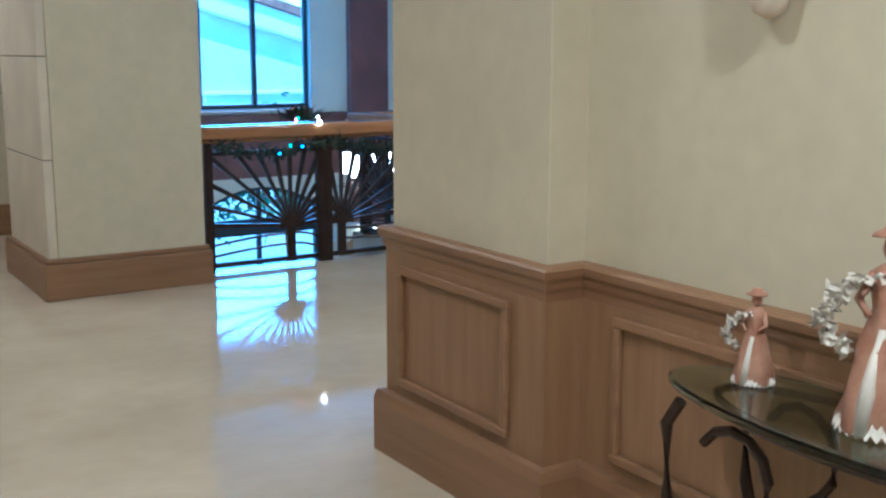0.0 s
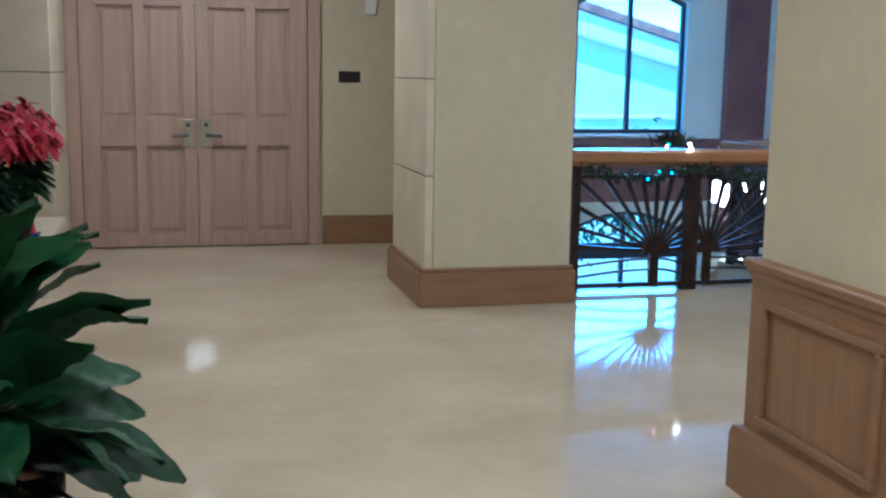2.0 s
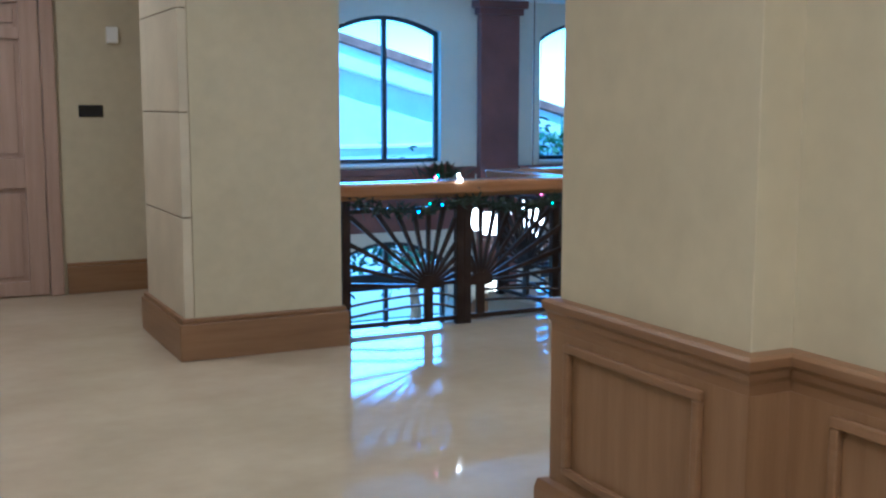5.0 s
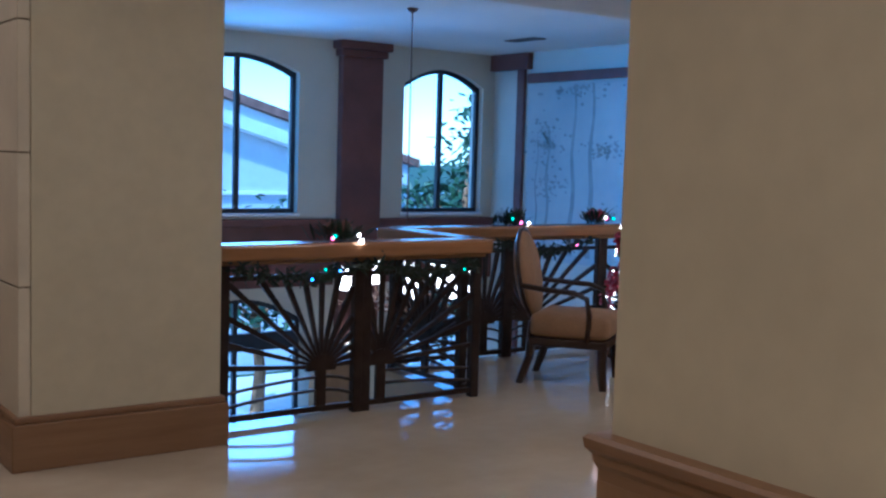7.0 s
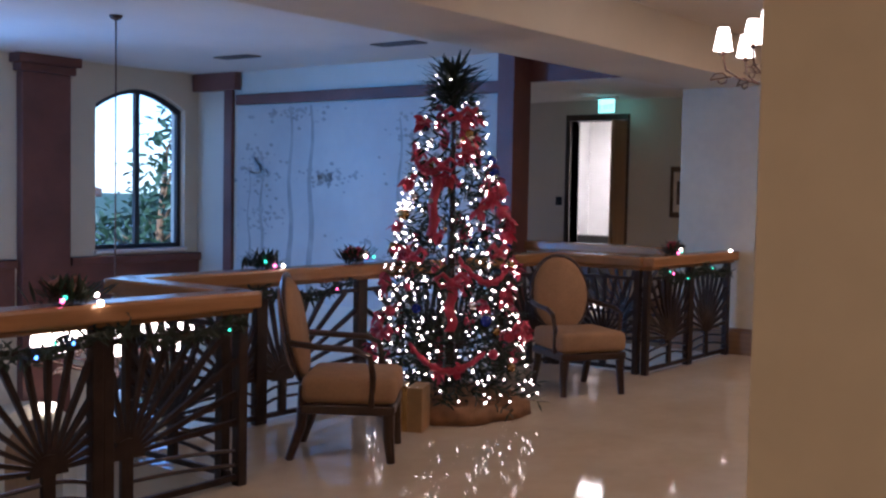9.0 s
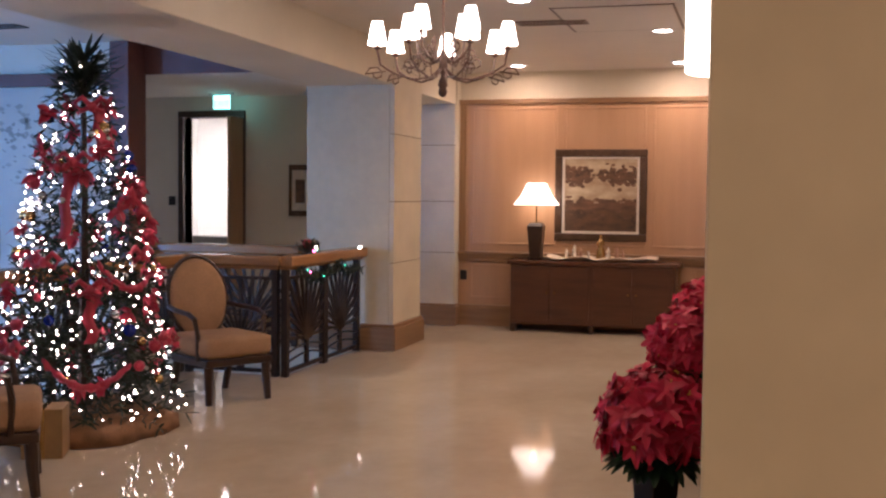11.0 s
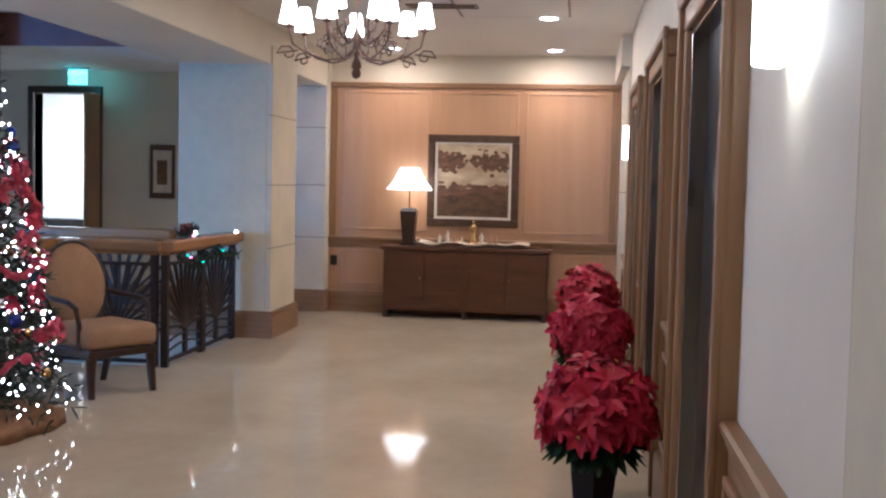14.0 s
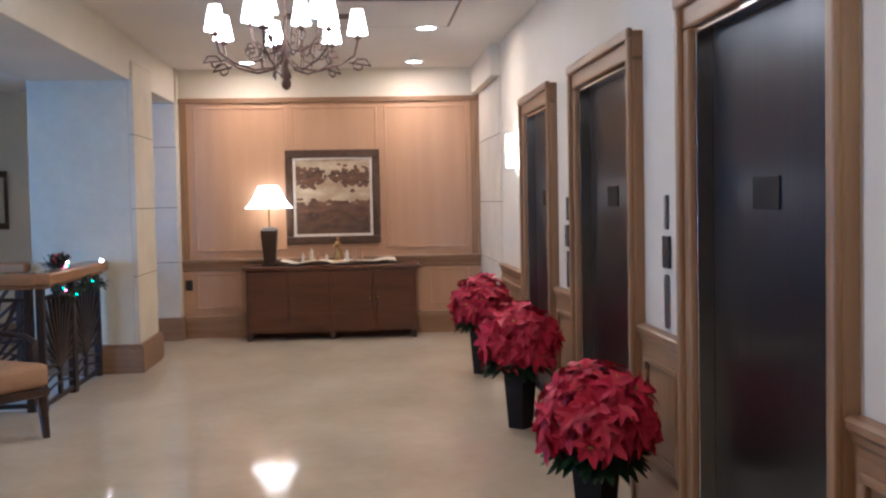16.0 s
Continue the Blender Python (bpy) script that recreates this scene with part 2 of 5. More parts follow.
# ---------- mesh helpers ----------
class Build:
    """Gathers faces into one mesh."""

    def __init__(self):
        self.v, self.f = [], []

    def add(self, verts, faces):
        n = len(self.v)
        self.v += [tuple(p) for p in verts]
        self.f += [tuple(i + n for i in fc) for fc in faces]
        return self

    def box(self, x0, y0, z0, x1, y1, z1, b=0.0):
        x0, x1, y0, y1, z0, z1 = min(x0, x1), max(x0, x1), min(y0, y1), max(y0, y1), min(z0, z1), max(z0, z1)
        if b <= 0:
            vs = [(x, y, z) for z in (z0, z1) for x, y in ((x0, y0), (x1, y0), (x1, y1), (x0, y1))]
            return self.add(vs, [(0, 3, 2, 1), (4, 5, 6, 7), (0, 1, 5, 4), (1, 2, 6, 5), (2, 3, 7, 6), (3, 0, 4, 7)])
        bm = bmesh.new()
        bmesh.ops.create_cube(bm, size=1)
        for v in bm.verts:
            v.co = Vector(((x0 + x1) / 2 + v.co.x * (x1 - x0), (y0 + y1) / 2 + v.co.y * (y1 - y0), (z0 + z1) / 2 + v.co.z * (z1 - z0)))
        bmesh.ops.bevel(bm, geom=bm.edges[:], offset=b, segments=2, affect="EDGES", profile=0.5)
        bm.verts.index_update()
        self.add([v.co[:] for v in bm.verts], [[v.index for v in f.verts] for f in bm.faces])
        bm.free()
        return self

    def tube(self, pts, r, seg=8, r1=None, flat=1.0):
        """A tube along points; r tapers to r1."""
        pts = [Vector(p) for p in pts]
        r1 = r if r1 is None else r1
        vs, fs = [], []
        last = None
        for i, p in enumerate(pts):
            d = (pts[min(i + 1, len(pts) - 1)] - pts[max(i - 1, 0)]).normalized()
            side = d.cross(Vector((0, 0, 1)))
            if side.length < 0.05:
                side = last or d.cross(Vector((0, 1, 0)))
            side.normalize()
            last = side
            up = side.cross(d).normalized()
            rr = r + (r1 - r) * i / max(1, len(pts) - 1)
            vs += [p + side * math.cos(2 * math.pi * k / seg) * rr + up * math.sin(2 * math.pi * k / seg) * rr * flat for k in range(seg)]
        for i in range(len(pts) - 1):
            for k in range(seg):
                fs.append((i * seg + k, i * seg + (k + 1) % seg, (i + 1) * seg + (k + 1) % seg, (i + 1) * seg + k))
        fs.append(tuple(range(seg))[::-1])
        fs.append(tuple((len(pts) - 1) * seg + k for k in range(seg)))
        return self.add(vs, fs)

    def lathe(self, prof, c=(0, 0, 0), seg=20, wob=0.0, sy=1.0):
        """Turns a profile of (radius, z) about an upright axis."""
        vs, fs = [], []
        for r, z in prof:
            for k in range(seg):
                a = 2 * math.pi * k / seg
                q = r * (1 + wob * math.sin(a * 5 + z * 20))
                vs.append((c[0] + q * math.cos(a), c[1] + q * math.sin(a) * sy, c[2] + z))
        for i in range(len(prof) - 1):
            for k in range(seg):
                fs.append((i * seg + k, i * seg + (k + 1) % seg, (i + 1) * seg + (k + 1) % seg, (i + 1) * seg + k))
        fs.append(tuple(range(seg))[::-1])
        fs.append(tuple((len(prof) - 1) * seg + k for k in range(seg)))
        return self.add(vs, fs)

    def ball(self, c, r, seg=8, sz=1.0):
        n = max(3, seg // 2)
        return self.lathe([(max(1e-4, r * math.sin(math.pi * i / n)), -r * sz * math.cos(math.pi * i / n)) for i in range(n + 1)], c, seg)

    def prism(self, outline, axis, a, b):
        """Pushes an outline of two coordinates along x or y (the other axis and z are the outline's)."""
        n = len(outline)
        put = (lambda u, w, t: (t, u, w)) if axis == "x" else (lambda u, w, t: (u, t, w)) if axis == "y" else (lambda u, w, t: (u, w, t))
        vs = [put(u, w, a) for u, w in outline] + [put(u, w, b) for u, w in outline]
        fs = [tuple(range(n)), tuple(range(2 * n - 1, n - 1, -1))] + [(i, n + i, n + (i + 1) % n, (i + 1) % n) for i in range(n)]
        return self.add(vs, fs)

    def leaf(self, base, tip, width, normal, fold=0.25, droop=0.0):
        """A pointed leaf of six faces with a folded rib."""
        base, tip, normal = Vector(base), Vector(tip), Vector(normal).normalized()
        d = tip - base
        side = d.cross(normal).normalized()
        up = side.cross(d).normalized()
        vs, n = [], 4
        for i in range(n + 1):
            t = i / n
            w = width * math.sin(math.pi * min(0.97, 0.06 + t * 0.94)) ** 0.8 * 0.5
            p = base + d * t + Vector((0, 0, -droop * t * t))
            vs += [p - side * w + up * w * fold, p, p + side * w + up * w * fold]
        fs = []
        for i in range(n):
            k = 3 * i
            fs += [(k, k + 1, k + 4, k + 3), (k + 1, k + 2, k + 5, k + 4)]
        return self.add(vs, fs)

    def mesh(self, name, material, smooth=False):
        me = bpy.data.meshes.new(name)
        me.from_pydata(self.v, [], self.f)
        me.update()
        bm = bmesh.new()
        bm.from_mesh(me)
        if len(bm.faces) < 20000:
            bmesh.ops.recalc_face_normals(bm, faces=bm.faces[:])
        bm.to_mesh(me)
        bm.free()
        if smooth:
            for p in me.polygons:
                p.use_smooth = True
        me.materials.append(material)
        return me


def part(name, b, material, parent=None, label="", smooth=False, kind=""):
    ob = new(name, b.mesh(name, material, smooth))
    if parent is not None:
        ob.parent = parent
    return tagged(ob, label=label, kind=kind)


def thing(name, m, label, category, group=""):
    ob = new(name)
    ob.empty_display_size = 0.1
    ob.matrix_world = m
    return tagged(ob, label, category, group)


def structure(name, b, material, label="", category="", smooth=False):
    ob = new(name, b.mesh(name, material, smooth))
    return tagged(ob, label, category, kind="structure")


rnd = random.Random(7)

# ---------- floors, slabs and ceilings ----------
floor = Build()
for x0, y0, x1, y1 in ((-3.2, -2.2, 14.2, 8.76), (-3.2, 8.76, 2.74, 13.0), (4.60, 8.76, 9.52, 9.80), (11.22, 8.76, 14.2, 17.0)):
    floor.box(x0, y0, -0.35, x1, y1, 0)
structure("floor", floor, MARBLE, "polished cream marble floor with soft reflections", "floor")
structure("floor_lower", Build().box(0, 8.8, -3.8, 14, 16.9, -3.6), MARBLE, "polished cream marble floor of the storey below", "floor")
structure("ceiling_hall", Build().box(-3.2, -2.2, 3.12, 14.2, 8.40, 3.3).box(-3.2, 8.4, 3.12, 2.0, 13.0, 3.3).box(11.28, 9.3, 2.87, 13.76, 16.9, 3.4), CEIL, "white painted ceiling over the lift hall", "ceiling")
structure("ceiling_atrium", Build().box(2.0, 9.28, 3.2, 11.28, 16.9, 3.35), CEIL, "white painted ceiling over the atrium", "ceiling")
structure("beam", Build().box(2.74, 8.38, 2.72, 14.2, 9.30, 3.3, 0.01), PAINT, "deep cream painted ceiling beam", "beam")

# ---------- walls ----------
# lift wall, with three openings
LIFTS = ((3.98, 5.56), (6.38, 8.0), (8.80, 10.22))
DOOR_TOP = 2.26
wb = Build()
edge = 2.70
for a, b in LIFTS:
    wb.box(edge, 4.45, 0, a + 0.13, 4.85, 3.2)
    wb.box(a + 0.13, 4.45, DOOR_TOP, b - 0.13, 4.85, 3.2)
    edge = b - 0.13
wb.box(edge, 4.45, 0, 11.95, 4.85, 3.2)
structure("wall_south", wb, PAINT, "smooth pale cream wall beside the lifts", "wall")
structure("lift_shaft_wall", Build().box(2.3, 4.28, 0, 12, 4.42, 3.2), BLACK, "dark back of the lift shafts", "wall")
structure("wall_entry", Build().box(2.30, -2.2, 0, 2.7, 3.88, 3.2).box(2.15, 3.88, 0, 2.7, 4.85, 3.2, 0.004), WALLPAPER, "cream textured wallpaper wall with a corner pilaster", "wall")
structure("wall_back", Build().box(-3.2, -2.4, 0, 2.7, -2.2, 3.3), WALLPAPER, "plain cream wall behind", "wall")
structure("wall_west", Build().box(-3.2, -2.2, 0, -3.0, 6.2, 3.3).box(-1.75, 6.2, 0, -1.52, 7.2, 3.3).box(-2.45, 7.0, 0, -1.75, 7.2, 3.3).box(-2.45, 7.2, 0, -2.25, 10.1, 3.3).box(-2.45, 10.1, 0, -1.313, 11.28, 3.3).box(-3.2, 6.1, 0, -1.52, 6.3, 3.3), WALLPAPER, "plain cream wall", "wall")
structure("wall_east", Build().box(13.9, 4.3, 0, 14.2, 8.36, 3.2), PAINT, "cream painted wall above oak panelling", "wall")
structure("wall_north", Build().box(-3.2, 11.28, 0, -0.80, 11.5, 3.3).box(1.19, 11.28, 0, 3.2, 11.5, 3.3).box(-0.80, 11.28, 2.5, 1.19, 11.5, 3.3), WALLPAPER, "cream wall around the double doors", "wall")
structure("wall_atrium_west", Build().box(2.5, 9.5, -3.6, 2.72, 16.9, 3.3), PAINT, "plain cream atrium wall", "wall")
structure("wall_under_edge", Build().box(2.74, 8.5, -3.6, 14.2, 8.72, -0.36).box(13.0, 8.8, -3.6, 13.2, 16.9, -0.36), PAINT, "plain cream wall of the storey below", "wall")

# window wall of the atrium, both storeys
WINS = ((5.80, 7.58), (9.34, 10.82))
YW = 16.72


def arch(x0, x1, z0, z1, rise, n=10):
    """An outline with a segmental arched head."""
    pts = [(x0, z0), (x1, z0)]
    for i in range(n + 1):
        t = i / n
        pts.append((x1 + (x0 - x1) * t, z1 - rise + rise * math.sin(math.pi * t) ** 0.9))
    return pts


def wall_with_arches(y0, y1, x0, x1, z0, z1, holes):
    """A wall whose arched holes go through it, as strips beside, below and above each hole."""
    w = Build()
    at = x0
    for a, b, s, h, rise in holes:
        w.box(at, y0, z0, a, y1, z1)
        w.box(a, y0, z0, b, y1, s)
        n = 12
        for i in range(n):
            t0, t1 = i / n, (i + 1) / n
            q0, q1 = h - rise + rise * math.sin(math.pi * t0) ** 0.9, h - rise + rise * math.sin(math.pi * t1) ** 0.9
            u0, u1 = a + (b - a) * t0, a + (b - a) * t1
            w.add([(u0, y0, q0), (u1, y0, q1), (u1, y0, z1), (u0, y0, z1), (u0, y1, q0), (u1, y1, q1), (u1, y1, z1), (u0, y1, z1)],
                  [(0, 1, 2, 3), (7, 6, 5, 4), (0, 4, 5, 1), (3, 2, 6, 7)])
        at = b
    w.box(at, y0, z0, x1, y1, z1)
    return w


structure("wall_windows", wall_with_arches(YW, YW + 0.3, 2.5, 11.25, -0.2, 3.35, [(2.9, 4.5, 0.74, 2.92, 0.25), (*WINS[0], 0.74, 2.92, 0.22), (*WINS[1], 0.74, 2.92, 0.25)]), PAINT, "cream wall with arched windows", "wall")
structure("wall_windows_lower", wall_with_arches(YW, YW + 0.3, 2.5, 13.2, -3.6, -0.2, [(2.9, 4.6, -3.5, -0.5, 0.3), (5.7, 7.7, -3.5, -0.45, 0.32), (9.4, 11.2, -3.5, -0.45, 0.32)]), PAINT, "cream wall of the storey below with tall arched windows", "wall")
structure("wall_mural", Build().box(11.05, 11.20, -3.6, 11.25, YW + 0.3, 3.35), PAINT, "cream wall carrying a large mural", "wall")
structure("wall_exit", Build().box(13.75, 8.36, 0, 13.95, 11.28, 3.2).box(13.75, 12.10, 0, 13.95, 16.9, 3.2).box(13.75, 11.28, 2.60, 13.95, 12.10, 3.2), PAINT, "cream wall with a lit doorway", "wall")


def window(name, x0, x1, z0, z1, rise, transom=None):
    w = thing(name, pose(0, 0, 0), "arched dark-framed window looking out on daylight", "window")
    tagged(w, kind="structure")
    y0, y1 = YW + 0.10, YW + 0.16
    outer, inner = arch(x0, x1, z0, z1, rise), arch(x0 + 0.06, x1 - 0.06, z0 + 0.06, z1 - 0.06, rise)
    n = len(outer)
    fr = Build()
    vs = [(u, y, z) for y in (y0, y1) for ol in (outer, inner) for u, z in ol]
    fs = []
    for i in range(n):
        j = (i + 1) % n
        fs += [(i, j, n + j, n + i), (2 * n + i, 3 * n + i, 3 * n + j, 2 * n + j), (n + i, n + j, 3 * n + j, 3 * n + i)]
    fr.add(vs, fs)
    part("window_frame", fr, FRAMEBLUE, w)
    xm = (x0 + x1) / 2
    part("mullion", Build().box(xm - 0.035, y0 - 0.01, z0 + 0.05, xm + 0.035, y1 + 0.01, z1 - 0.05, 0.008), FRAMEBLUE, w)
    if transom:
        part("transom", Build().box(x0 + 0.05, y0 - 0.012, transom - 0.2, x1 - 0.05, y1 + 0.012, transom + 0.05, 0.008), FRAMEBLUE, w)
    pane = part("pane", Build().prism(inner, "y", YW + 0.125, YW + 0.131), PANE, w)
    pane.visible_shadow = False
    part("window_sill", Build().box(x0 - 0.02, YW - 0.05, z0 - 0.05, x1 + 0.02, YW + 0.10, z0, 0.008), WHITETRIM, w)
    return w


window("window_1", 5.80, 7.58, 0.74, 2.92, 0.22)
window("window_2", 9.34, 10.82, 0.74, 2.92, 0.25)
window("window_3", 2.9, 4.5, 0.74, 2.92, 0.25)
window("window_4", 5.7, 7.7, -3.5, -0.45, 0.32, transom=-1.0)
window("window_5", 9.4, 11.2, -3.5, -0.45, 0.32, transom=-1.0)
window("window_6", 2.9, 4.6, -3.5, -0.5, 0.3, transom=-1.0)

# brown columns, sill panels and band on the window wall
for x0, x1, y0 in ((8.20, 8.88, YW - 0.14), (4.75, 5.35, YW - 0.14)):
    structure("column_brown", Build().box(x0, y0, -3.6, x1, YW - 0.003, 2.98, 0.01).box(x0 - 0.05, y0 - 0.05, 2.98, x1 + 0.05, YW - 0.003, 3.08, 0.012).box(x0 - 0.10, y0 - 0.10, 3.08, x1 + 0.10, YW - 0.003, 3.195, 0.012), BROWN, "red-brown column with a stepped capital", "column")
for x0, x1 in ((5.4, 8.15), (8.92, 11.04), (2.74, 4.7)):
    structure("trim_sill_panel", Build().box(x0, YW - 0.06, -0.30, x1, YW - 0.003, 0.55, 0.008).box(x0, YW - 0.12, 0.55, x1, YW - 0.003, 0.66, 0.015), BROWN, "red-brown panel with a moulded cap under the window", "trim")
structure("column_corner", Build().box(10.99, 15.93, -3.6, 11.048, 16.10, 2.95, 0.01).box(10.93, 15.80, 2.95, 11.048, 16.70, 3.195, 0.01), BROWN, "slim red-brown pilaster between window and mural", "column")
structure("column_mural", Build().box(10.92, 11.17, -3.6, 11.27, 11.40, 3.19, 0.01), BROWN, "red-brown column at the end of the mural wall", "column")
# brown face added over the ceiling step; its dark colour stands for shade
structure("shaded_fascia", Build().box(11.235, 9.31, 2.872, 11.278, 11.165, 3.198, 0.006), BROWN, "fascia where the ceiling steps down, darkened red-brown for its shade", "trim")
structure("trim_mural", Build().box(10.98, 11.42, 2.74, 11.047, 15.85, 2.88, 0.01), BROWN, "red-brown moulding over the mural", "trim")

# ---------- mural ----------
mural = thing("mural", pose(0, 0, 0), "pale wall mural of misty trees on canvas", "mural")
part("canvas", Build().box(11.025, 11.42, 0.1, 11.046, 15.84, 2.72), MURAL, mural)
for y, w, z1 in ((15.35, 0.04, 2.1), (14.80, 0.055, 2.7), (14.42, 0.06, 2.7), (15.6, 0.025, 1.9), (12.9, 0.04, 2.5), (12.1, 0.05, 2.7)):
    tr = Build()
    for i in range(11):
        z, yy, k = 0.2 + (z1 - 0.2) * i / 10, y + 0.03 * math.sin(i * 1.3), w * (1 - i / 16)
        tr.v += [(11.021, yy - k, z), (11.021, yy + k, z)]
    tr.f += [(2 * i, 2 * i + 1, 2 * i + 3, 2 * i + 2) for i in range(10)]
    part("painted_trunk", tr, MURALDARK, mural)
fo = Build()
for cy, cz, ry, rz, n in ((15.4, 1.9, 0.35, 0.35, 110), (14.1, 1.75, 0.5, 0.14, 80), (14.8, 2.6, 0.8, 0.12, 60), (12.6, 2.2, 0.5, 0.4, 90), (13.4, 0.8, 0.6, 0.2, 60), (15.3, 1.2, 0.5, 0.2, 50)):
    for _ in range(n):
        y, z = rnd.gauss(cy, ry / 2), min(2.66, rnd.gauss(cz, rz / 2))
        s = rnd.uniform(0.015, 0.05)
        fo.add([(11.0235, y - s, z), (11.0235, y, z - s * 0.6), (11.0235, y + s, z + s * 0.2), (11.0235, y, z + s * 0.7)], [(0, 1, 2, 3)])
part("painted_foliage", fo, MURALDARK, mural, kind="stuff")


# ---------- panelling ----------
def moulding(b, plane, at, out, u0, u1, z0, z1, w=0.032, d=0.024):
    """A raised rectangular moulding on a wall. plane 'x' or 'y': the wall's axis; out: +1 or -1, the way it stands proud."""
    t0, t1 = at, at + out * d
    for a0, a1, c0, c1 in ((u0, u1, z1 - w, z1), (u0, u1, z0, z0 + w), (u0, u0 + w, z0 + w, z1 - w), (u1 - w, u1, z0 + w, z1 - w)):
        if plane == "x":
            b.box(t0, a0, c0, t1, a1, c1, 0.006)
        else:
            b.box(a0, t0, c0, a1, t1, c1, 0.006)


RAIL_PROFILE = ((0, 0.78), (0.02, 0.79), (0.022, 0.83), (0.03, 0.845), (0.033, 0.865), (0.046, 0.88), (0.05, 0.905), (0.04, 0.915), (0, 0.918))
PLINTH_PROFILE = ((0, 0.0), (0.04, 0.0), (0.04, 0.215), (0.035, 0.235), (0.03, 0.25), (0, 0.255))


def run(profile, plane, at, out, u0, u1, mitre=(0, 0), off=0.0):
    """A moulding along a wall; its ends are mitred by the depth of each point."""
    put = (lambda d, u, z: (at + out * d, u, z)) if plane == "x" else (lambda d, u, z: (u, at + out * d, z))
    n = len(profile)
    vs = [put(d, u0 + mitre[0] * (d + off), z) for d, z in profile] + [put(d, u1 + mitre[1] * (d + off), z) for d, z in profile]
    return Build().add(vs, [tuple(range(n)), tuple(range(2 * n - 1, n - 1, -1))] + [(i, n + i, n + (i + 1) % n, (i + 1) % n) for i in range(n)])


def wainscot(name, plane, at, out, u0, u1, panels, mitre=(0, 0), label="oak wainscot with raised panels and a moulded rail"):
    """Oak lining to chair-rail height with a plinth, a moulded rail and raised panels."""
    w = thing(name, pose(0, 0, 0), label, "wainscot")
    tagged(w, kind="structure")
    t = at + out * 0.022
    lining = Build()
    a, c = u0 + mitre[0] * 0.021, u1 + mitre[1] * 0.021
    lining.box(*((at, a, 0.0, t, c, 0.80) if plane == "x" else (a, at, 0.0, c, t, 0.80)))
    part("lining", lining, OAK_V, w)
    part("chair_rail", run(RAIL_PROFILE, plane, at, out, u0, u1, mitre), OAK_H, w)
    part("plinth", run(PLINTH_PROFILE, plane, t, out, u0, u1, mitre, 0.022), OAK_H, w)
    for a, c in panels:
        b = Build()
        moulding(b, plane, t, out, a, c, 0.30, 0.775)
        part("panel_moulding", b, OAK_H, w)
    return w


wainscot("wainscot_entry_pilaster", "x", 2.15, -1, 3.88, 4.85, [(4.04, 4.76)], (-1, 1))
wainscot("wainscot_entry", "x", 2.30, -1, -2.2, 3.88, [(2.55, 3.69), (1.3, 2.4), (0.05, 1.15)], (0, -1))
wainscot("wainscot_pilaster_return", "y", 3.88, -1, 2.15, 2.30, [], (-1, -1))
wainscot("wainscot_pilaster_end", "y", 4.85, 1, 2.15, 3.98, [(2.3, 3.05), (3.2, 3.9)], (-1, 0))
wainscot("wainscot_between_lifts", "y", 4.85, 1, 5.56, 6.38, [(5.70, 6.26)])
wainscot("wainscot_between_lifts_far", "y", 4.85, 1, 8.00, 8.80, [(8.15, 8.7)])
wainscot("wainscot_lift_end", "y", 4.85, 1, 10.22, 11.95, [(10.5, 11.8)])


def stone_pier(name, x0, y0, x1, y1, z1, label, grooves=(0.90, 1.55, 2.18), plinth=True, z0=0.0):
    """Limestone blocks with recessed joints on a moulded oak plinth."""
    s = thing(name, pose(0, 0, 0), label, "pillar")
    tagged(s, kind="structure")
    zs = [z0, *grooves, z1]
    part("joint_core", Build().box(x0 + 0.006, y0 + 0.006, z0, x1 - 0.006, y1 - 0.006, z1), JOINT, s)
    for a, b in zip(zs, zs[1:]):
        part("stone_block", Build().box(x0, y0, a + 0.004, x1, y1, b - 0.004, 0.004), STONE, s)
    if plinth:
        part("plinth", Build().box(x0 - 0.035, y0 - 0.035, 0, x1 + 0.035, y1 + 0.035, 0.235, 0.008).box(x0 - 0.022, y0 - 0.022, 0.235, x1 + 0.022, y1 + 0.022, 0.265, 0.008), OAK_H, s)
    return s


structure("pillar_1", Build().box(1.70, 8.366, 0, 2.69, 9.48, 3.2, 0.006), WALLPAPER, "broad cream papered pillar", "pillar")
stone_pier("pillar_1_stone_side", 1.64, 8.372, 1.699, 9.47, 3.12, "cream stone facing with level joints on the pillar", plinth=False)
structure("baseboard_pillar", Build().box(1.60, 8.33, 0, 2.73, 9.52, 0.235, 0.008).box(1.615, 8.345, 0.235, 2.715, 9.505, 0.268, 0.008), OAK_H, "oak plinth around the pillar", "baseboard")
structure("pillar_3", Build().box(11.33, 8.41, 0, 12.27, 9.32, 2.9, 0.006), WALLPAPER, "cream papered pillar at the end of the railing", "pillar")
stone_pier("pillar_3_stone_side", 11.335, 8.36, 12.265, 8.409, 2.9, "cream stone facing with level joints", plinth=False, grooves=(0.90, 1.53, 2.22))
structure("baseboard_pillar_far", Build().box(11.29, 8.32, 0, 12.31, 9.36, 0.235, 0.008).box(11.305, 8.335, 0.235, 12.295, 9.345, 0.268, 0.008), OAK_H, "oak plinth around the pillar", "baseboard")
stone_pier("stone_pier_east", 13.70, 8.37, 13.95, 9.5, 2.72, "cream stone pier with level joints", grooves=(0.90, 1.53, 2.22))
stone_pier("stone_pier_lift_end", 11.96, 4.6, 13.89, 4.87, 2.80, "cream stone facing at the end of the lift wall", grooves=(0.90, 1.53, 2.22))
structure("wall_south_end_header", Build().box(11.95, 4.5, 2.80, 13.9, 4.95, 3.2), PAINT, "cream header over the stone facing", "wall")
stone_pier("stone_pier_door", -1.31, 10.05, -0.90, 11.275, 3.1, "cream stone pier beside the double doors", plinth=False)
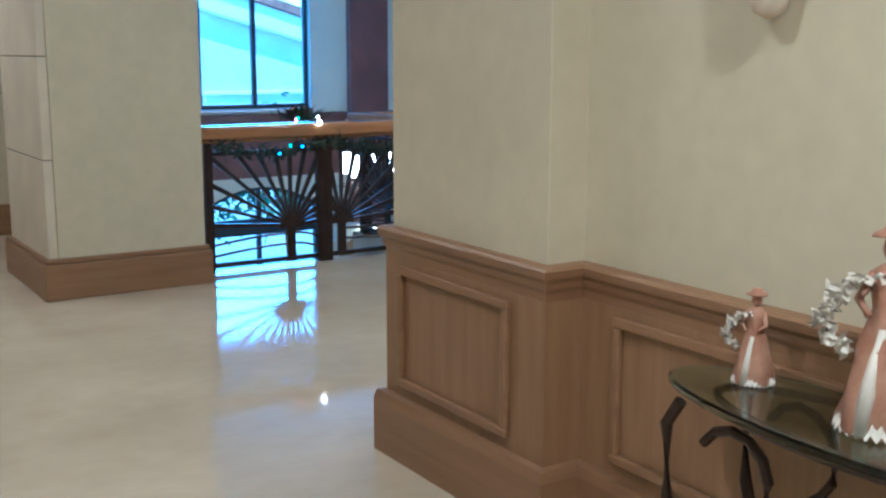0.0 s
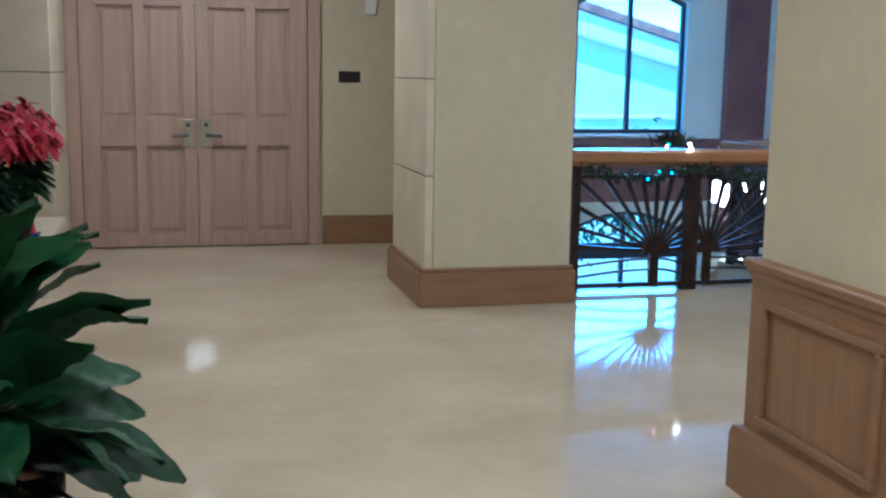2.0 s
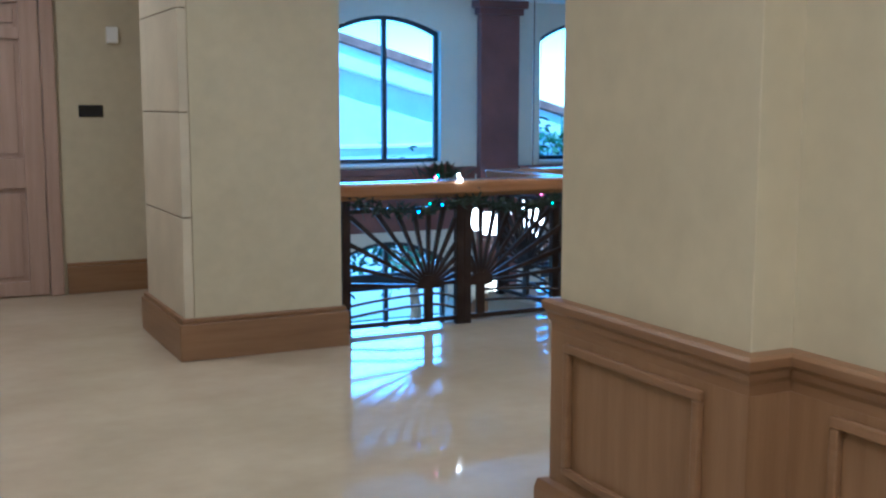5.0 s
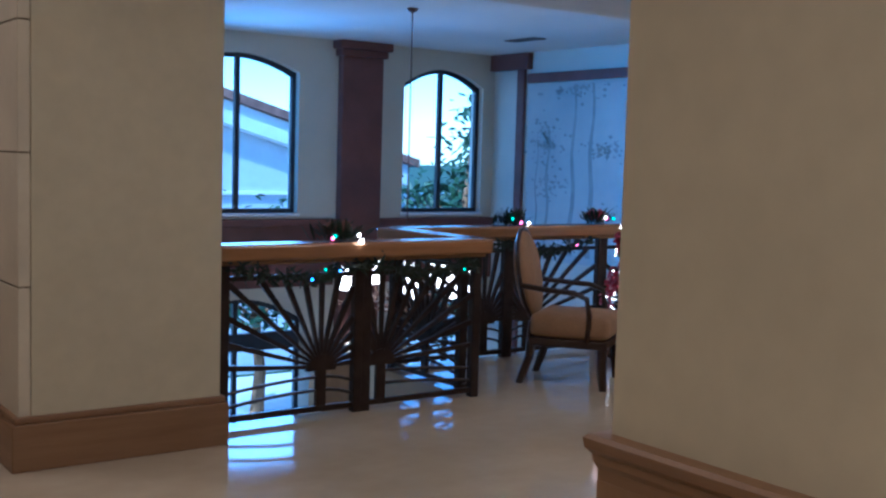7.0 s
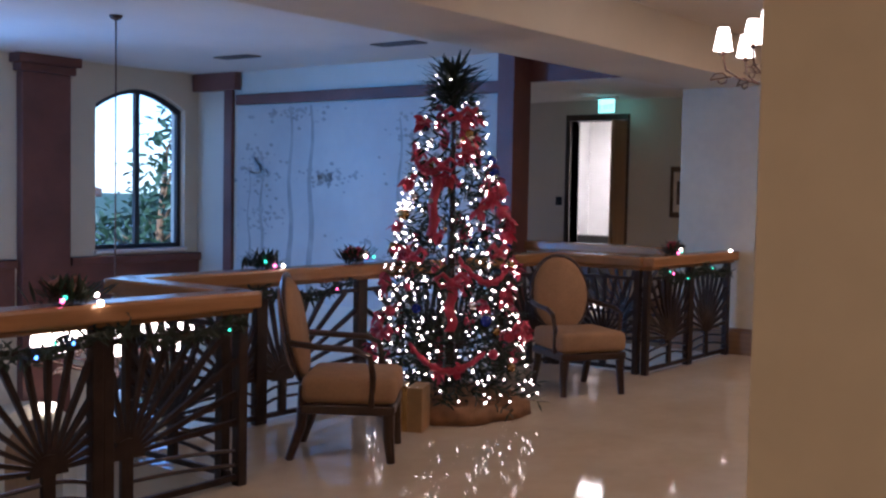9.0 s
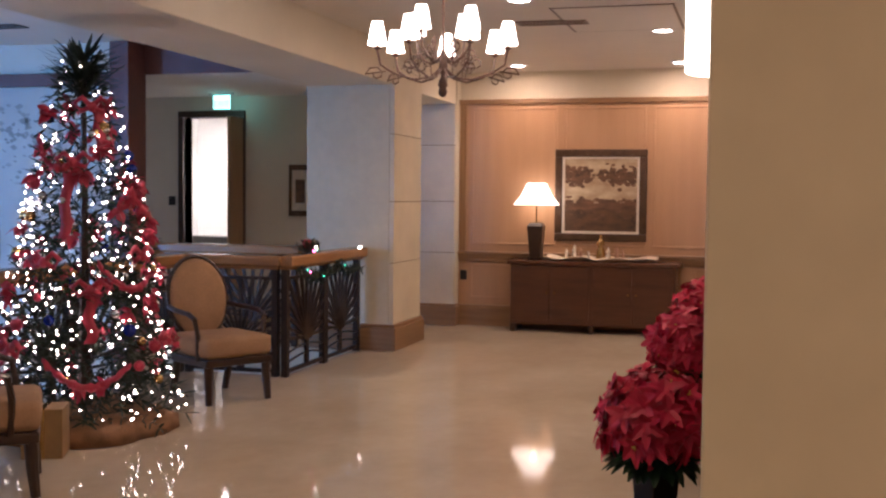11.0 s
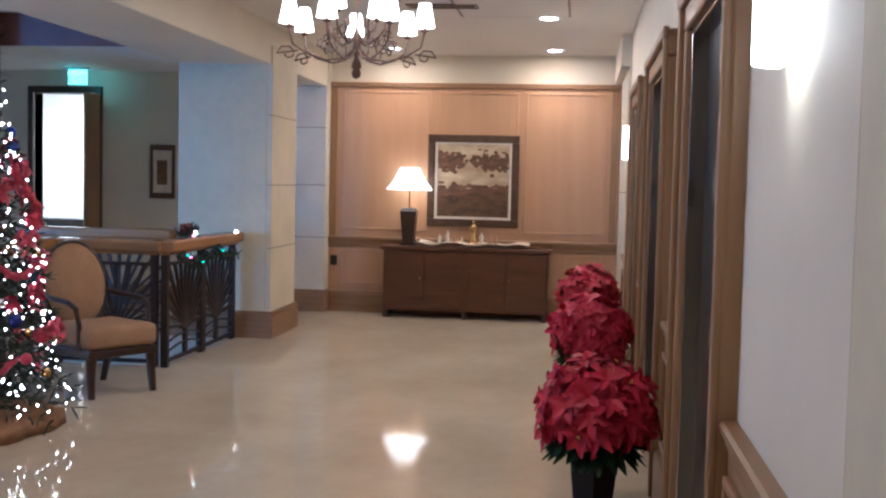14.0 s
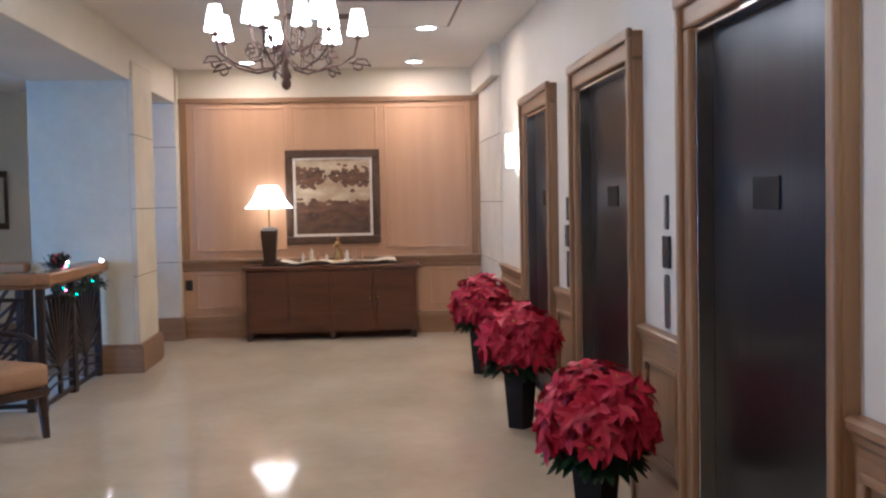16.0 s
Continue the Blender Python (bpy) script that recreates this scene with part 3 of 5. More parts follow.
structure("baseboard_north", Build().box(1.33, 11.235, 0, 3.2, 11.278, 0.235, 0.006).box(1.33, 11.25, 0.235, 3.2, 11.278, 0.265, 0.006), OAK_H, "oak baseboard", "baseboard")
structure("baseboard_exit", Build().box(13.70, 9.55, 0, 13.748, 11.20, 0.25, 0.006), OAK_H, "oak baseboard", "baseboard")

# oak panelled end wall
pe = thing("panelling_east", pose(0, 0, 0), "floor-to-soffit oak panelling with moulded fields", "panelling")
tagged(pe, kind="structure")
part("lining", Build().box(13.872, 4.875, 0, 13.898, 8.36, 2.78), OAK_PALE, pe)
part("chair_rail", run(RAIL_PROFILE, "x", 13.872, -1, 4.875, 8.36), OAK_H, pe)
part("plinth", run(PLINTH_PROFILE, "x", 13.872, -1, 4.875, 8.36), OAK_H, pe)
part("cornice", Build().box(13.84, 4.875, 2.72, 13.872, 8.36, 2.785, 0.008), OAK_H, pe)
for a, c in ((7.13, 8.20), (6.07, 7.05), (5.02, 5.99)):
    b = Build()
    moulding(b, "x", 13.872, -1, a, c, 1.0, 2.68, 0.03, 0.012)
    part("panel_moulding", b, OAK_PALE, pe)
for a, c in ((7.70, 8.21), (5.02, 5.50)):
    b = Build()
    moulding(b, "x", 13.872, -1, a, c, 0.33, 0.76, 0.03, 0.012)
    part("panel_moulding", b, OAK_PALE, pe)
for y in (4.90, 8.27):
    part("stile", Build().box(13.855, y, 0.92, 13.872, y + 0.075, 2.72, 0.004), OAK_V, pe)


# ---------- lifts ----------
def lift(x0, x1):
    d = thing("elevator", pose((x0 + x1) / 2, 4.85, 0), "brushed steel lift doors in a moulded oak casing", "elevator", "lifts along the hall")
    h = (x1 - x0) / 2
    top = 2.39
    part("casing_side", Build().box(-h, -0.01, 0, -h + 0.12, 0.055, top - 0.14, 0.012).box(-h, 0.05, 0, -h + 0.05, 0.08, top - 0.02, 0.01), OAK_V, d)
    part("casing_side", Build().box(h - 0.12, -0.01, 0, h, 0.055, top - 0.14, 0.012).box(h - 0.05, 0.05, 0, h, 0.08, top - 0.02, 0.01), OAK_V, d)
    part("casing_head", Build().box(-h, -0.01, top - 0.14, h, 0.057, top, 0.012).box(-h - 0.01, 0.05, top - 0.05, h + 0.01, 0.085, top + 0.01, 0.012), OAK_H, d)
    part("reveal", Build().box(-h + 0.122, -0.07, 0, -h + 0.15, 0.03, top - 0.16, 0.004), CHROME, d, "polished steel reveal")
    part("reveal", Build().box(h - 0.15, -0.07, 0, h - 0.122, 0.03, top - 0.16, 0.004), CHROME, d, "polished steel reveal")
    part("reveal_head", Build().box(-h + 0.15, -0.07, top - 0.165, h - 0.15, 0.03, top - 0.145, 0.004), CHROME, d, "polished steel reveal")
    part("door_leaf", Build().box(-h + 0.15, -0.07, 0.01, h - 0.15, -0.04, top - 0.165, 0.003), LIFTSTEEL, d)
    part("threshold", Build().box(-h + 0.15, -0.07, 0.0, h - 0.15, 0.02, 0.008), CHROME, d)
    part("door_plaque", Build().box(-0.09, -0.04, 1.50, 0.17, -0.034, 1.62, 0.002), POT, d, "small black square plaque")
    return d


for a, c in LIFTS:
    lift(a, c)


def call_panel(x):
    c = thing("call_panel", pose(x, 4.853, 0), "slim steel call plates with a dark button plate", "lift button", "call panels between the lifts")
    part("upper_plate", Build().box(-0.022, 0, 1.40, 0.022, 0.012, 1.56, 0.003), STEEL, c)
    part("button_plate", Build().box(-0.055, 0, 1.22, 0.055, 0.014, 1.37, 0.004), BLACK, c, "dark square button plate")
    part("button", Build().box(-0.014, 0.014, 1.28, 0.014, 0.02, 1.31, 0.004), CHROME, c)
    part("lower_plate", Build().box(-0.024, 0, 0.94, 0.024, 0.012, 1.19, 0.003), STEEL, c)


call_panel(5.95)
call_panel(8.42)

# ---------- double doors ----------
dd = thing("double_door", pose(0.2, 11.28, 0), "closed greyed-oak double doors with six raised panels each side", "door")
for s in (-1, 1):
    lo, hi = min(0.006 * s, 0.985 * s), max(0.006 * s, 0.985 * s)
    lf = part("door_leaf", Build().box(lo, 0.012, 0.01, hi, 0.045, 2.47, 0.003), DOORWOOD, dd)
    for u0, u1 in ((0.006, 0.115), (0.435, 0.53), (0.83, 0.985)):
        part("stile", Build().box(min(s * u0, s * u1), -0.030, 0.01, max(s * u0, s * u1), 0.012, 2.47, 0.005), DOORWOOD, lf)
    for z0, z1 in ((0.01, 0.13), (0.91, 1.16), (2.13, 2.22), (2.42, 2.47)):
        for u0, u1 in ((0.115, 0.435), (0.53, 0.83)):
            part("rail", Build().box(min(s * u0, s * u1), -0.0295, z0, max(s * u0, s * u1), 0.012, z1, 0.005), DOORWOOD, lf)
    for u0, u1 in ((0.115, 0.435), (0.53, 0.83)):
        for z0, z1 in ((0.13, 0.91), (1.16, 2.13), (2.22, 2.42)):
            a, c = min(s * u0, s * u1), max(s * u0, s * u1)
            part("raised_panel", Build().box(a + 0.035, 0.001, z0 + 0.035, c - 0.035, 0.012, z1 - 0.035, 0.008), DOORWOOD, lf)
    hx = 0.078 * s
    part("escutcheon", Build().box(hx - 0.05, -0.038, 0.90, hx + 0.05, -0.030, 1.15, 0.004), CHROME, lf, "brushed steel lock plate")
    part("lever_handle", Build().tube([(hx, -0.036, 1.01), (hx, -0.08, 1.01), (hx + s * 0.14, -0.085, 1.005)], 0.013), BLACK, lf, "dark lever handle")
    part("lock_cylinder", Build().ball((hx, -0.04, 1.10), 0.018, 10), BLACK, lf)
for s in (-1, 1):
    part("casing", Build().box(min(s * 0.99, s * 1.10), -0.05, 0, max(s * 0.99, s * 1.10), 0.0, 2.5, 0.01), DOORWOOD, dd)
part("casing_head", Build().box(-1.10, -0.05, 2.48, 1.10, 0.0, 2.6, 0.01), DOORWOOD, dd)
# bright steel strip drawn where light shows through the gap between the leaves
part("gap_light_strip", Build().box(-0.005, -0.033, 0.02, 0.005, -0.008, 2.46), CHROME, dd)

# unseen backing, added to keep the open sky from leaking under the doors
structure("door_gap_backing", Build().box(-1.2, 11.55, -0.1, 1.6, 11.65, 2.8), DARKWOOD, "unseen dark backing added to stop sky light at the door gaps", "wall")
sg = thing("room_sign", pose(1.575, 11.278, 1.545), "small black room sign plate on the wall", "sign")
part("plate", Build().box(-0.1, -0.012, -0.05, 0.1, 0, 0.05, 0.004), BLACK, sg)
th = thing("thermostat", pose(1.77, 11.278, 2.18), "small white wall unit", "thermostat")
part("case", Build().box(-0.05, -0.03, -0.07, 0.05, 0, 0.07, 0.008), WHITETRIM, th)

# ---------- exit doorway with the lit room beyond ----------
structure("room_exit", Build().box(13.95, 10.6, 0, 16.6, 10.7, 2.9).box(13.95, 13.4, 0, 16.6, 13.5, 2.9).box(16.5, 10.7, 0, 16.6, 13.4, 2.9).box(13.96, 10.7, -0.1, 16.6, 13.4, -0.002).box(13.96, 10.6, 2.9, 16.6, 13.5, 3.0), WHITETRIM, "white-walled room beyond the doorway", "room")
rl = thing("ceiling_panel_light", pose(15.0, 12.2, 2.895), "lit ceiling panel in the far room", "light")
part("diffuser", Build().box(-0.5, -0.5, -0.02, 0.5, 0.5, 0), glow("panel_diffuser", (1.0, 0.92, 0.66), 7.0), rl)
ed = thing("exit_door_casing", pose(13.75, 0, 0), "oak casing round the lit doorway with the leaf open", "door")
part("jamb", Build().box(-0.05, 11.21, 0, 0.22, 11.28, 2.60, 0.008), DARKWOOD, ed)
part("jamb", Build().box(-0.05, 12.10, 0, 0.22, 12.17, 2.60, 0.008), DARKWOOD, ed)
part("head", Build().box(-0.05, 11.21, 2.60, 0.22, 12.17, 2.68, 0.008), DARKWOOD, ed)
part("open_leaf", Build().box(-0.40, 11.22, 0.01, -0.05, 11.27, 2.58, 0.006), OAK_V, ed)
ck = thing("dark_cabinet", pose(15.2, 12.3, 0), "low black cabinet in the lit room", "cabinet")
part("body", Build().box(-0.2, -0.9, 0.05, 0.2, 0.9, 0.98, 0.01), BLACK, ck)
part("plinth", Build().box(-0.17, -0.87, 0, 0.17, 0.87, 0.05), BLACK, ck)
es = thing("exit_sign", pose(13.3, 11.32, 2.868), "green lit exit sign hung from the ceiling", "exit sign")
part("housing", Build().box(-0.03, -0.16, -0.03, 0.03, 0.16, 0.0, 0.005), WHITETRIM, es)
sf = part("face", Build().box(-0.008, -0.115, -0.20, 0.008, 0.115, -0.03, 0.003), EXITGLOW, es)
tx = bpy.data.curves.new("lettering", "FONT")
tx.body, tx.size, tx.extrude, tx.align_x = "EXIT", 0.11, 0.001, "CENTER"
to = new("lettering", tx)
to.data.materials.append(WHITETRIM)
to.parent = es
to.matrix_local = pose(-0.0095, 0, -0.175, 90, 0, -90)
ls = thing("light_switch", pose(13.748, 12.28, 1.5), "small dark switch plate", "switch")
part("plate", Build().box(-0.012, -0.05, -0.06, 0, 0.05, 0.06, 0.003), BLACK, ls)
ol = thing("wall_outlet", pose(13.845, 8.29, 0.62), "black wall outlet on the panelling", "outlet")
part("plate", Build().box(0.0, -0.04, -0.06, 0.026, 0.04, 0.06, 0.003), BLACK, ol)
wp = thing("framed_print", pose(13.748, 10.43, 1.65), "small framed print with a pale mount", "picture")
part("frame", Build().box(-0.03, -0.16, 0.26, 0, 0.16, 0.33, 0.006).box(-0.03, -0.16, -0.33, 0, 0.16, -0.26, 0.006).box(-0.03, -0.16, -0.26, 0, -0.12, 0.26, 0.006).box(-0.03, 0.12, -0.26, 0, 0.16, 0.26, 0.006), FRAMEWOOD, wp)
part("mount", Build().box(-0.012, -0.12, -0.26, -0.002, 0.12, 0.26), CLOTH, wp)
part("image", Build().box(-0.015, -0.06, -0.16, -0.012, 0.07, 0.14), PAINTMID, wp)


# ---------- railing ----------
def railing_run(name, p0, p1, panels, label):
    """Bronze sunburst railing under a broad wooden handrail, from p0 to p1; panels: (start, end, hub) along the run in metres."""
    p0, p1 = Vector((*p0, 0)), Vector((*p1, 0))
    ang = math.degrees(math.atan2(p1.y - p0.y, p1.x - p0.x))
    length = (p1 - p0).length
    r = thing(name, pose(p0.x, p0.y, 0, 0, 0, ang), label, "railing", "railing round the atrium")
    part("handrail", Build().box(-0.07, -0.10, 0.965, length + 0.07, 0.10, 1.06, 0.018).box(-0.04, -0.06, 0.94, length + 0.04, 0.06, 0.968, 0.008), HANDRAIL, r, "varnished wooden handrail")
    part("bottom_bar", Build().box(0, -0.016, 0.03, length, 0.016, 0.065, 0.004), BRONZE, r)
    part("top_bar", Build().box(0, -0.014, 0.845, length, 0.014, 0.875, 0.004), BRONZE, r)
    posts = sorted({round(v, 3) for a, b, _ in panels for v in (a, b)})
    for x in posts:
        part("post", Build().box(x - 0.03, -0.03, 0, x + 0.03, 0.03, 0.945, 0.005), BRONZE, r)
    for a, b, hub in panels:
        hx = a + (b - a) * hub
        hz = 0.30
        part("hub", Build().prism([(hx + 0.10 * math.cos(math.pi * i / 12), hz - 0.02 + 0.10 * math.sin(math.pi * i / 12)) for i in range(13)], "y", -0.016, 0.016), BRONZE, r)
        part("hub_stem", Build().box(hx - 0.035, -0.014, 0.05, hx + 0.035, 0.014, hz + 0.0, 0.004), BRONZE, r)
        n = 15
        for i in range(n):
            th_ = math.radians(4 + 172 * i / (n - 1))
            dx, dz = math.cos(th_), math.sin(th_)
            lim = []
            if dz > 1e-3:
                lim.append((0.85 - hz) / dz)
            if dx > 1e-3:
                lim.append((b - 0.03 - hx) / dx)
            if dx < -1e-3:
                lim.append((a + 0.03 - hx) / dx)
            L = min(lim)
            if L < 0.14:
                continue
            e = Vector((hx + dx * L, 0, hz + dz * L))
            s = Vector((hx + dx * 0.07, 0, hz + dz * 0.07))
            side = Vector((-dz, 0, dx))
            w0, w1 = 0.009, 0.017
            q = Build()
            vs = [s - side * w0, s + side * w0, e + side * w1, e - side * w1]
            q.add([v + Vector((0, y, 0)) for y in (-0.012, 0.012) for v in vs], [(0, 1, 2, 3), (7, 6, 5, 4), (0, 4, 5, 1), (1, 5, 6, 2), (2, 6, 7, 3), (3, 7, 4, 0)])
            part("ray", q, BRONZE, r)
        for sgn, lim in ((-1, hx - a - 0.03), (1, b - 0.03 - hx)):
            for k, z in enumerate((0.13, 0.21)):
                if lim > 0.12:
                    part("base_curve", Build().tube([(hx + sgn * (0.03 + lim * t), 0, z + 0.05 * math.sin(math.pi * (1 - t) / 2) - 0.02) for t in (0, 0.25, 0.5, 0.75, 0.97)], 0.011, 6), BRONZE, r)
    return r


railing_run("railing", (2.80, 8.68), (4.64, 8.68), [(0.04, 0.93, 0.72), (0.99, 1.84, 0.14)], "dark bronze sunburst railing with a wooden handrail")
railing_run("railing", (4.64, 8.76), (4.64, 9.70), [(0.06, 0.90, 0.5)], "dark bronze sunburst railing with a wooden handrail")
railing_run("railing", (4.72, 9.73), (9.46, 9.73), [(0.0, 1.02, 0.8), (1.06, 2.04, 0.2), (2.08, 3.06, 0.8), (3.1, 3.9, 0.2), (3.94, 4.72, 0.6)], "dark bronze sunburst railing with a wooden handrail")
railing_run("railing", (9.46, 9.65), (9.46, 8.80), [(0.0, 0.84, 0.6)], "dark bronze sunburst railing with a wooden handrail")
railing_run("railing", (9.46, 8.72), (11.22, 8.72), [(0.0, 0.86, 0.55), (0.9, 1.76, 0.45)], "dark bronze sunburst railing with a wooden handrail")
railing_run("railing", (11.30, 11.40), (11.30, 9.42), [(0.0, 0.96, 0.5), (1.0, 1.96, 0.5)], "dark bronze sunburst railing across the atrium with a wooden handrail")


def garland(x0, y0, x1, y1, seed):
    q = random.Random(seed)
    L = math.hypot(x1 - x0, y1 - y0)
    g = thing("garland", pose(x0, y0, 0, 0, 0, math.degrees(math.atan2(y1 - y0, x1 - x0))), "dark green fir garland with coloured fairy lights on the railing", "garland", "garlands on the railing")
    b = Build()
    n = int(L * 260)
    for _ in range(n):
        x = q.uniform(0, L)
        sag = 0.035 * math.cos(x * 7)
        c = Vector((x, q.gauss(-0.075, 0.02), 0.885 + sag + q.gauss(0, 0.02)))
        d = Vector((q.uniform(-1, 1), q.uniform(-0.8, 0.5), q.uniform(-1, 0.8))).normalized() * q.uniform(0.04, 0.085)
        b.leaf(c, c + d, 0.016, (q.uniform(-1, 1), -1, q.uniform(-1, 1)))
    part("needles", b, FIR, g, kind="stuff")
    part("stem", Build().tube([(L * i / 24, -0.075, 0.885 + 0.035 * math.cos(L * i / 24 * 7)) for i in range(25)], 0.009, 6), FIR, g)
    for i in range(int(L * 2.8)):
        x = q.uniform(0.03, L - 0.03)
        part("bulb", Build().ball((x, -0.12, 0.885 + 0.035 * math.cos(x * 7) + q.gauss(0, 0.022)), 0.0085, 6), q.choice((FAIRY_G, FAIRY_G, FAIRY_R, FAIRY_B)), g)
    return g


garland(2.85, 8.68, 4.60, 8.68, 1)
garland(4.75, 9.73, 6.6, 9.73, 2)
garland(9.55, 8.72, 11.1, 8.72, 3)


def spray(x, y, label, seed, bow=True, bright=None):
    """A small fir spray with a bow and lights lying on the handrail."""
    q = random.Random(seed)
    s = thing("fir_spray", pose(x, y, 1.06), label, "decoration", "sprays on the handrail")
    b = Build()
    for _ in range(150):
        a = q.uniform(0, 6.28)
        c = Vector((q.gauss(0, 0.06), q.gauss(0, 0.03), q.uniform(0.0, 0.05)))
        b.leaf(c, c + Vector((math.cos(a) * q.uniform(0.05, 0.14), math.sin(a) * 0.06, q.uniform(0.0, 0.11))), 0.02, (0, 0, 1))
    part("needles", b, FIR, s, kind="stuff")
    if bow:
        w = Build()
        for sg_ in (-1, 1):
            w.tube([(0, 0, 0.06), (sg_ * 0.05, 0, 0.11), (sg_ * 0.09, 0, 0.09), (sg_ * 0.06, 0, 0.05), (0, 0, 0.055)], 0.012, 6, flat=2)
        part("bow", w, BROWN if bow == 2 else RIBBON, s)
    for i in range(3):
        part("bulb", Build().ball((q.uniform(-0.1, 0.14), -0.075, q.uniform(0.02, 0.06)), 0.012, 6), (FAIRY_R, FAIRY_G, FAIRY)[i], s)


spray(3.58, 8.68, "dark fir spray with a bronze bow on the handrail", 4, 2)
spray(5.78, 9.73, "upright dark fir spray on the handrail", 5, 0)
spray(6.70, 9.73, "fir spray with a red bow on the handrail", 6)
spray(9.95, 8.72, "fir spray with a red bow on the handrail", 8)
for x, y in ((3.68, 8.565), (11.1, 8.64)):
    fl = thing("fairy_light", pose(x, y, 1.066), "single lit white bulb on the handrail", "light")
    part("bulb", Build().ball((0, 0, 0.0), 0.016, 8), FAIRY, fl)


# ---------- chairs ----------
def armchair(m):
    c = thing("armchair", m, "dark-wood armchair with tan upholstered seat and oval back", "chair", "armchairs beside the tree")
    part("seat", Build().box(-0.29, -0.27, 0.345, 0.29, 0.30, 0.51, 0.045), FABRIC, c, "tan upholstered seat cushion", smooth=True)
    part("seat_frame", Build().box(-0.29, -0.27, 0.285, 0.29, 0.29, 0.345, 0.012), DARKWOOD, c)
    # oval padded back, leaning
    bk = Build()
    n = 24
    for y0, k in ((-0.045, 0.86), (-0.02, 1.0), (0.02, 1.0), (0.045, 0.86)):
        for i in range(n):
            a = 2 * math.pi * i / n
            zz = 0.31 * k * math.sin(a)
            bk.v.append((0.25 * k * math.cos(a), -0.30 - 0.18 * (zz + 0.31) + y0, 0.76 + zz))
    for j in range(3):
        for i in range(n):
            bk.f.append((j * n + i, j * n + (i + 1) % n, (j + 1) * n + (i + 1) % n, (j + 1) * n + i))
    bk.f.append(tuple(range(n))[::-1])
    bk.f.append(tuple(3 * n + i for i in range(n)))
    part("backrest", bk, FABRIC, c, "tan oval upholstered back", smooth=True)
    fr = Build()
    fr.tube([(0.262 * math.cos(2 * math.pi * i / 28), -0.30 - 0.18 * (0.32 * math.sin(2 * math.pi * i / 28) + 0.31), 0.76 + 0.325 * math.sin(2 * math.pi * i / 28)) for i in range(29)], 0.016, 6)
    part("back_frame", fr, DARKWOOD, c)
    for s in (-1, 1):
        part("leg", Build().tube([(s * 0.25, 0.25, 0.30), (s * 0.255, 0.255, 0.15), (s * 0.26, 0.27, 0.0)], 0.040, 8, 0.026), DARKWOOD, c)
        part("leg", Build().tube([(s * 0.23, -0.25, 0.45), (s * 0.235, -0.27, 0.2), (s * 0.24, -0.34, 0.0)], 0.038, 8, 0.026), DARKWOOD, c)
        part("arm", Build().tube([(s * 0.27, -0.33, 0.70), (s * 0.30, -0.15, 0.685), (s * 0.305, 0.05, 0.675), (s * 0.305, 0.14, 0.64), (s * 0.29, 0.16, 0.52), (s * 0.285, 0.15, 0.33)], 0.02, 8), DARKWOOD, c)
    return c


ca = armchair(pose(5.60, 8.74, 0, 0, 0, -144.5))
copy_thing(ca, pose(8.42, 8.80, 0, 0, 0, -212))

# ---------- christmas tree ----------
TX, TY = 7.05, 9.09
tree = thing("christmas_tree", pose(TX, TY, 0), "tall lit Christmas tree with red gauze ribbons and silver baubles", "christmas tree")
part("trunk", Build().tube([(0, 0, 0), (0, 0, 1.2), (0, 0, 2.5)], 0.05, 8, 0.015), DARKWOOD, tree)


def cone_r(z):
    return 0.08 + 0.53 * max(0.0, (2.55 - z) / 2.45) ** 0.76


ne = Build()
for lv in range(34):
    z = 0.16 + lv * 0.071
    R = cone_r(z)
    nb = max(5, int(R * 26))
    for k in range(nb):
        a = 2 * math.pi * (k + rnd.random()) / nb
        L = R * rnd.uniform(0.82, 1.1)
        out = Vector((math.cos(a), math.sin(a), 0))
        side = Vector((-out.y, out.x, 0))
        steps = max(3, int(L / 0.065))
        for i in range(steps):
            t = (i + 1) / steps
            if t < 0.35:
                continue
            c = out * L * t + Vector((0, 0, z + 0.02 - 0.10 * t * t))
            for _ in range(4):
                d = (out * rnd.uniform(0.2, 1) + side * rnd.uniform(-1, 1) + Vector((0, 0, rnd.uniform(-0.7, 0.6)))).normalized()
                ne.leaf(c, c + d * rnd.uniform(0.06, 0.11), 0.016, (rnd.uniform(-1, 1), rnd.uniform(-1, 1), 1))
for k in range(190):
    a = rnd.uniform(0, 6.28)
    c = Vector((0, 0, 2.20 + 0.26 * rnd.random()))
    ne.leaf(c, c + Vector((math.cos(a) * rnd.uniform(0.12, 0.33), math.sin(a) * rnd.uniform(0.12, 0.33), rnd.uniform(-0.08, 0.22))), 0.034, (0, 0, 1))
part("needles", ne, FIR, tree, "dark green fir needles", kind="stuff")
li = Build()
for _ in range(580):
    z = 0.13 + 2.4 * (1 - math.sqrt(rnd.random())) ** 0.9
    a = rnd.uniform(0, 6.28)
    R = cone_r(z) * rnd.uniform(0.92, 1.08) + 0.01
    li.ball((R * math.cos(a), R * math.sin(a), z), 0.0056, 6)
part("fairy_light_string", li, FAIRY, tree, "white fairy lights", kind="stuff")
for i in range(60):
    z = rnd.uniform(0.2, 2.1)
    a = rnd.uniform(0, 6.28)
    R = cone_r(z) * 1.0
    part("bauble", Build().ball((R * math.cos(a), R * math.sin(a), z), rnd.uniform(0.025, 0.042), 12), rnd.choice((SILVER, SILVER, RIBBON, RIBBON, BLUEGLOSS, GOLD)), tree, smooth=True)


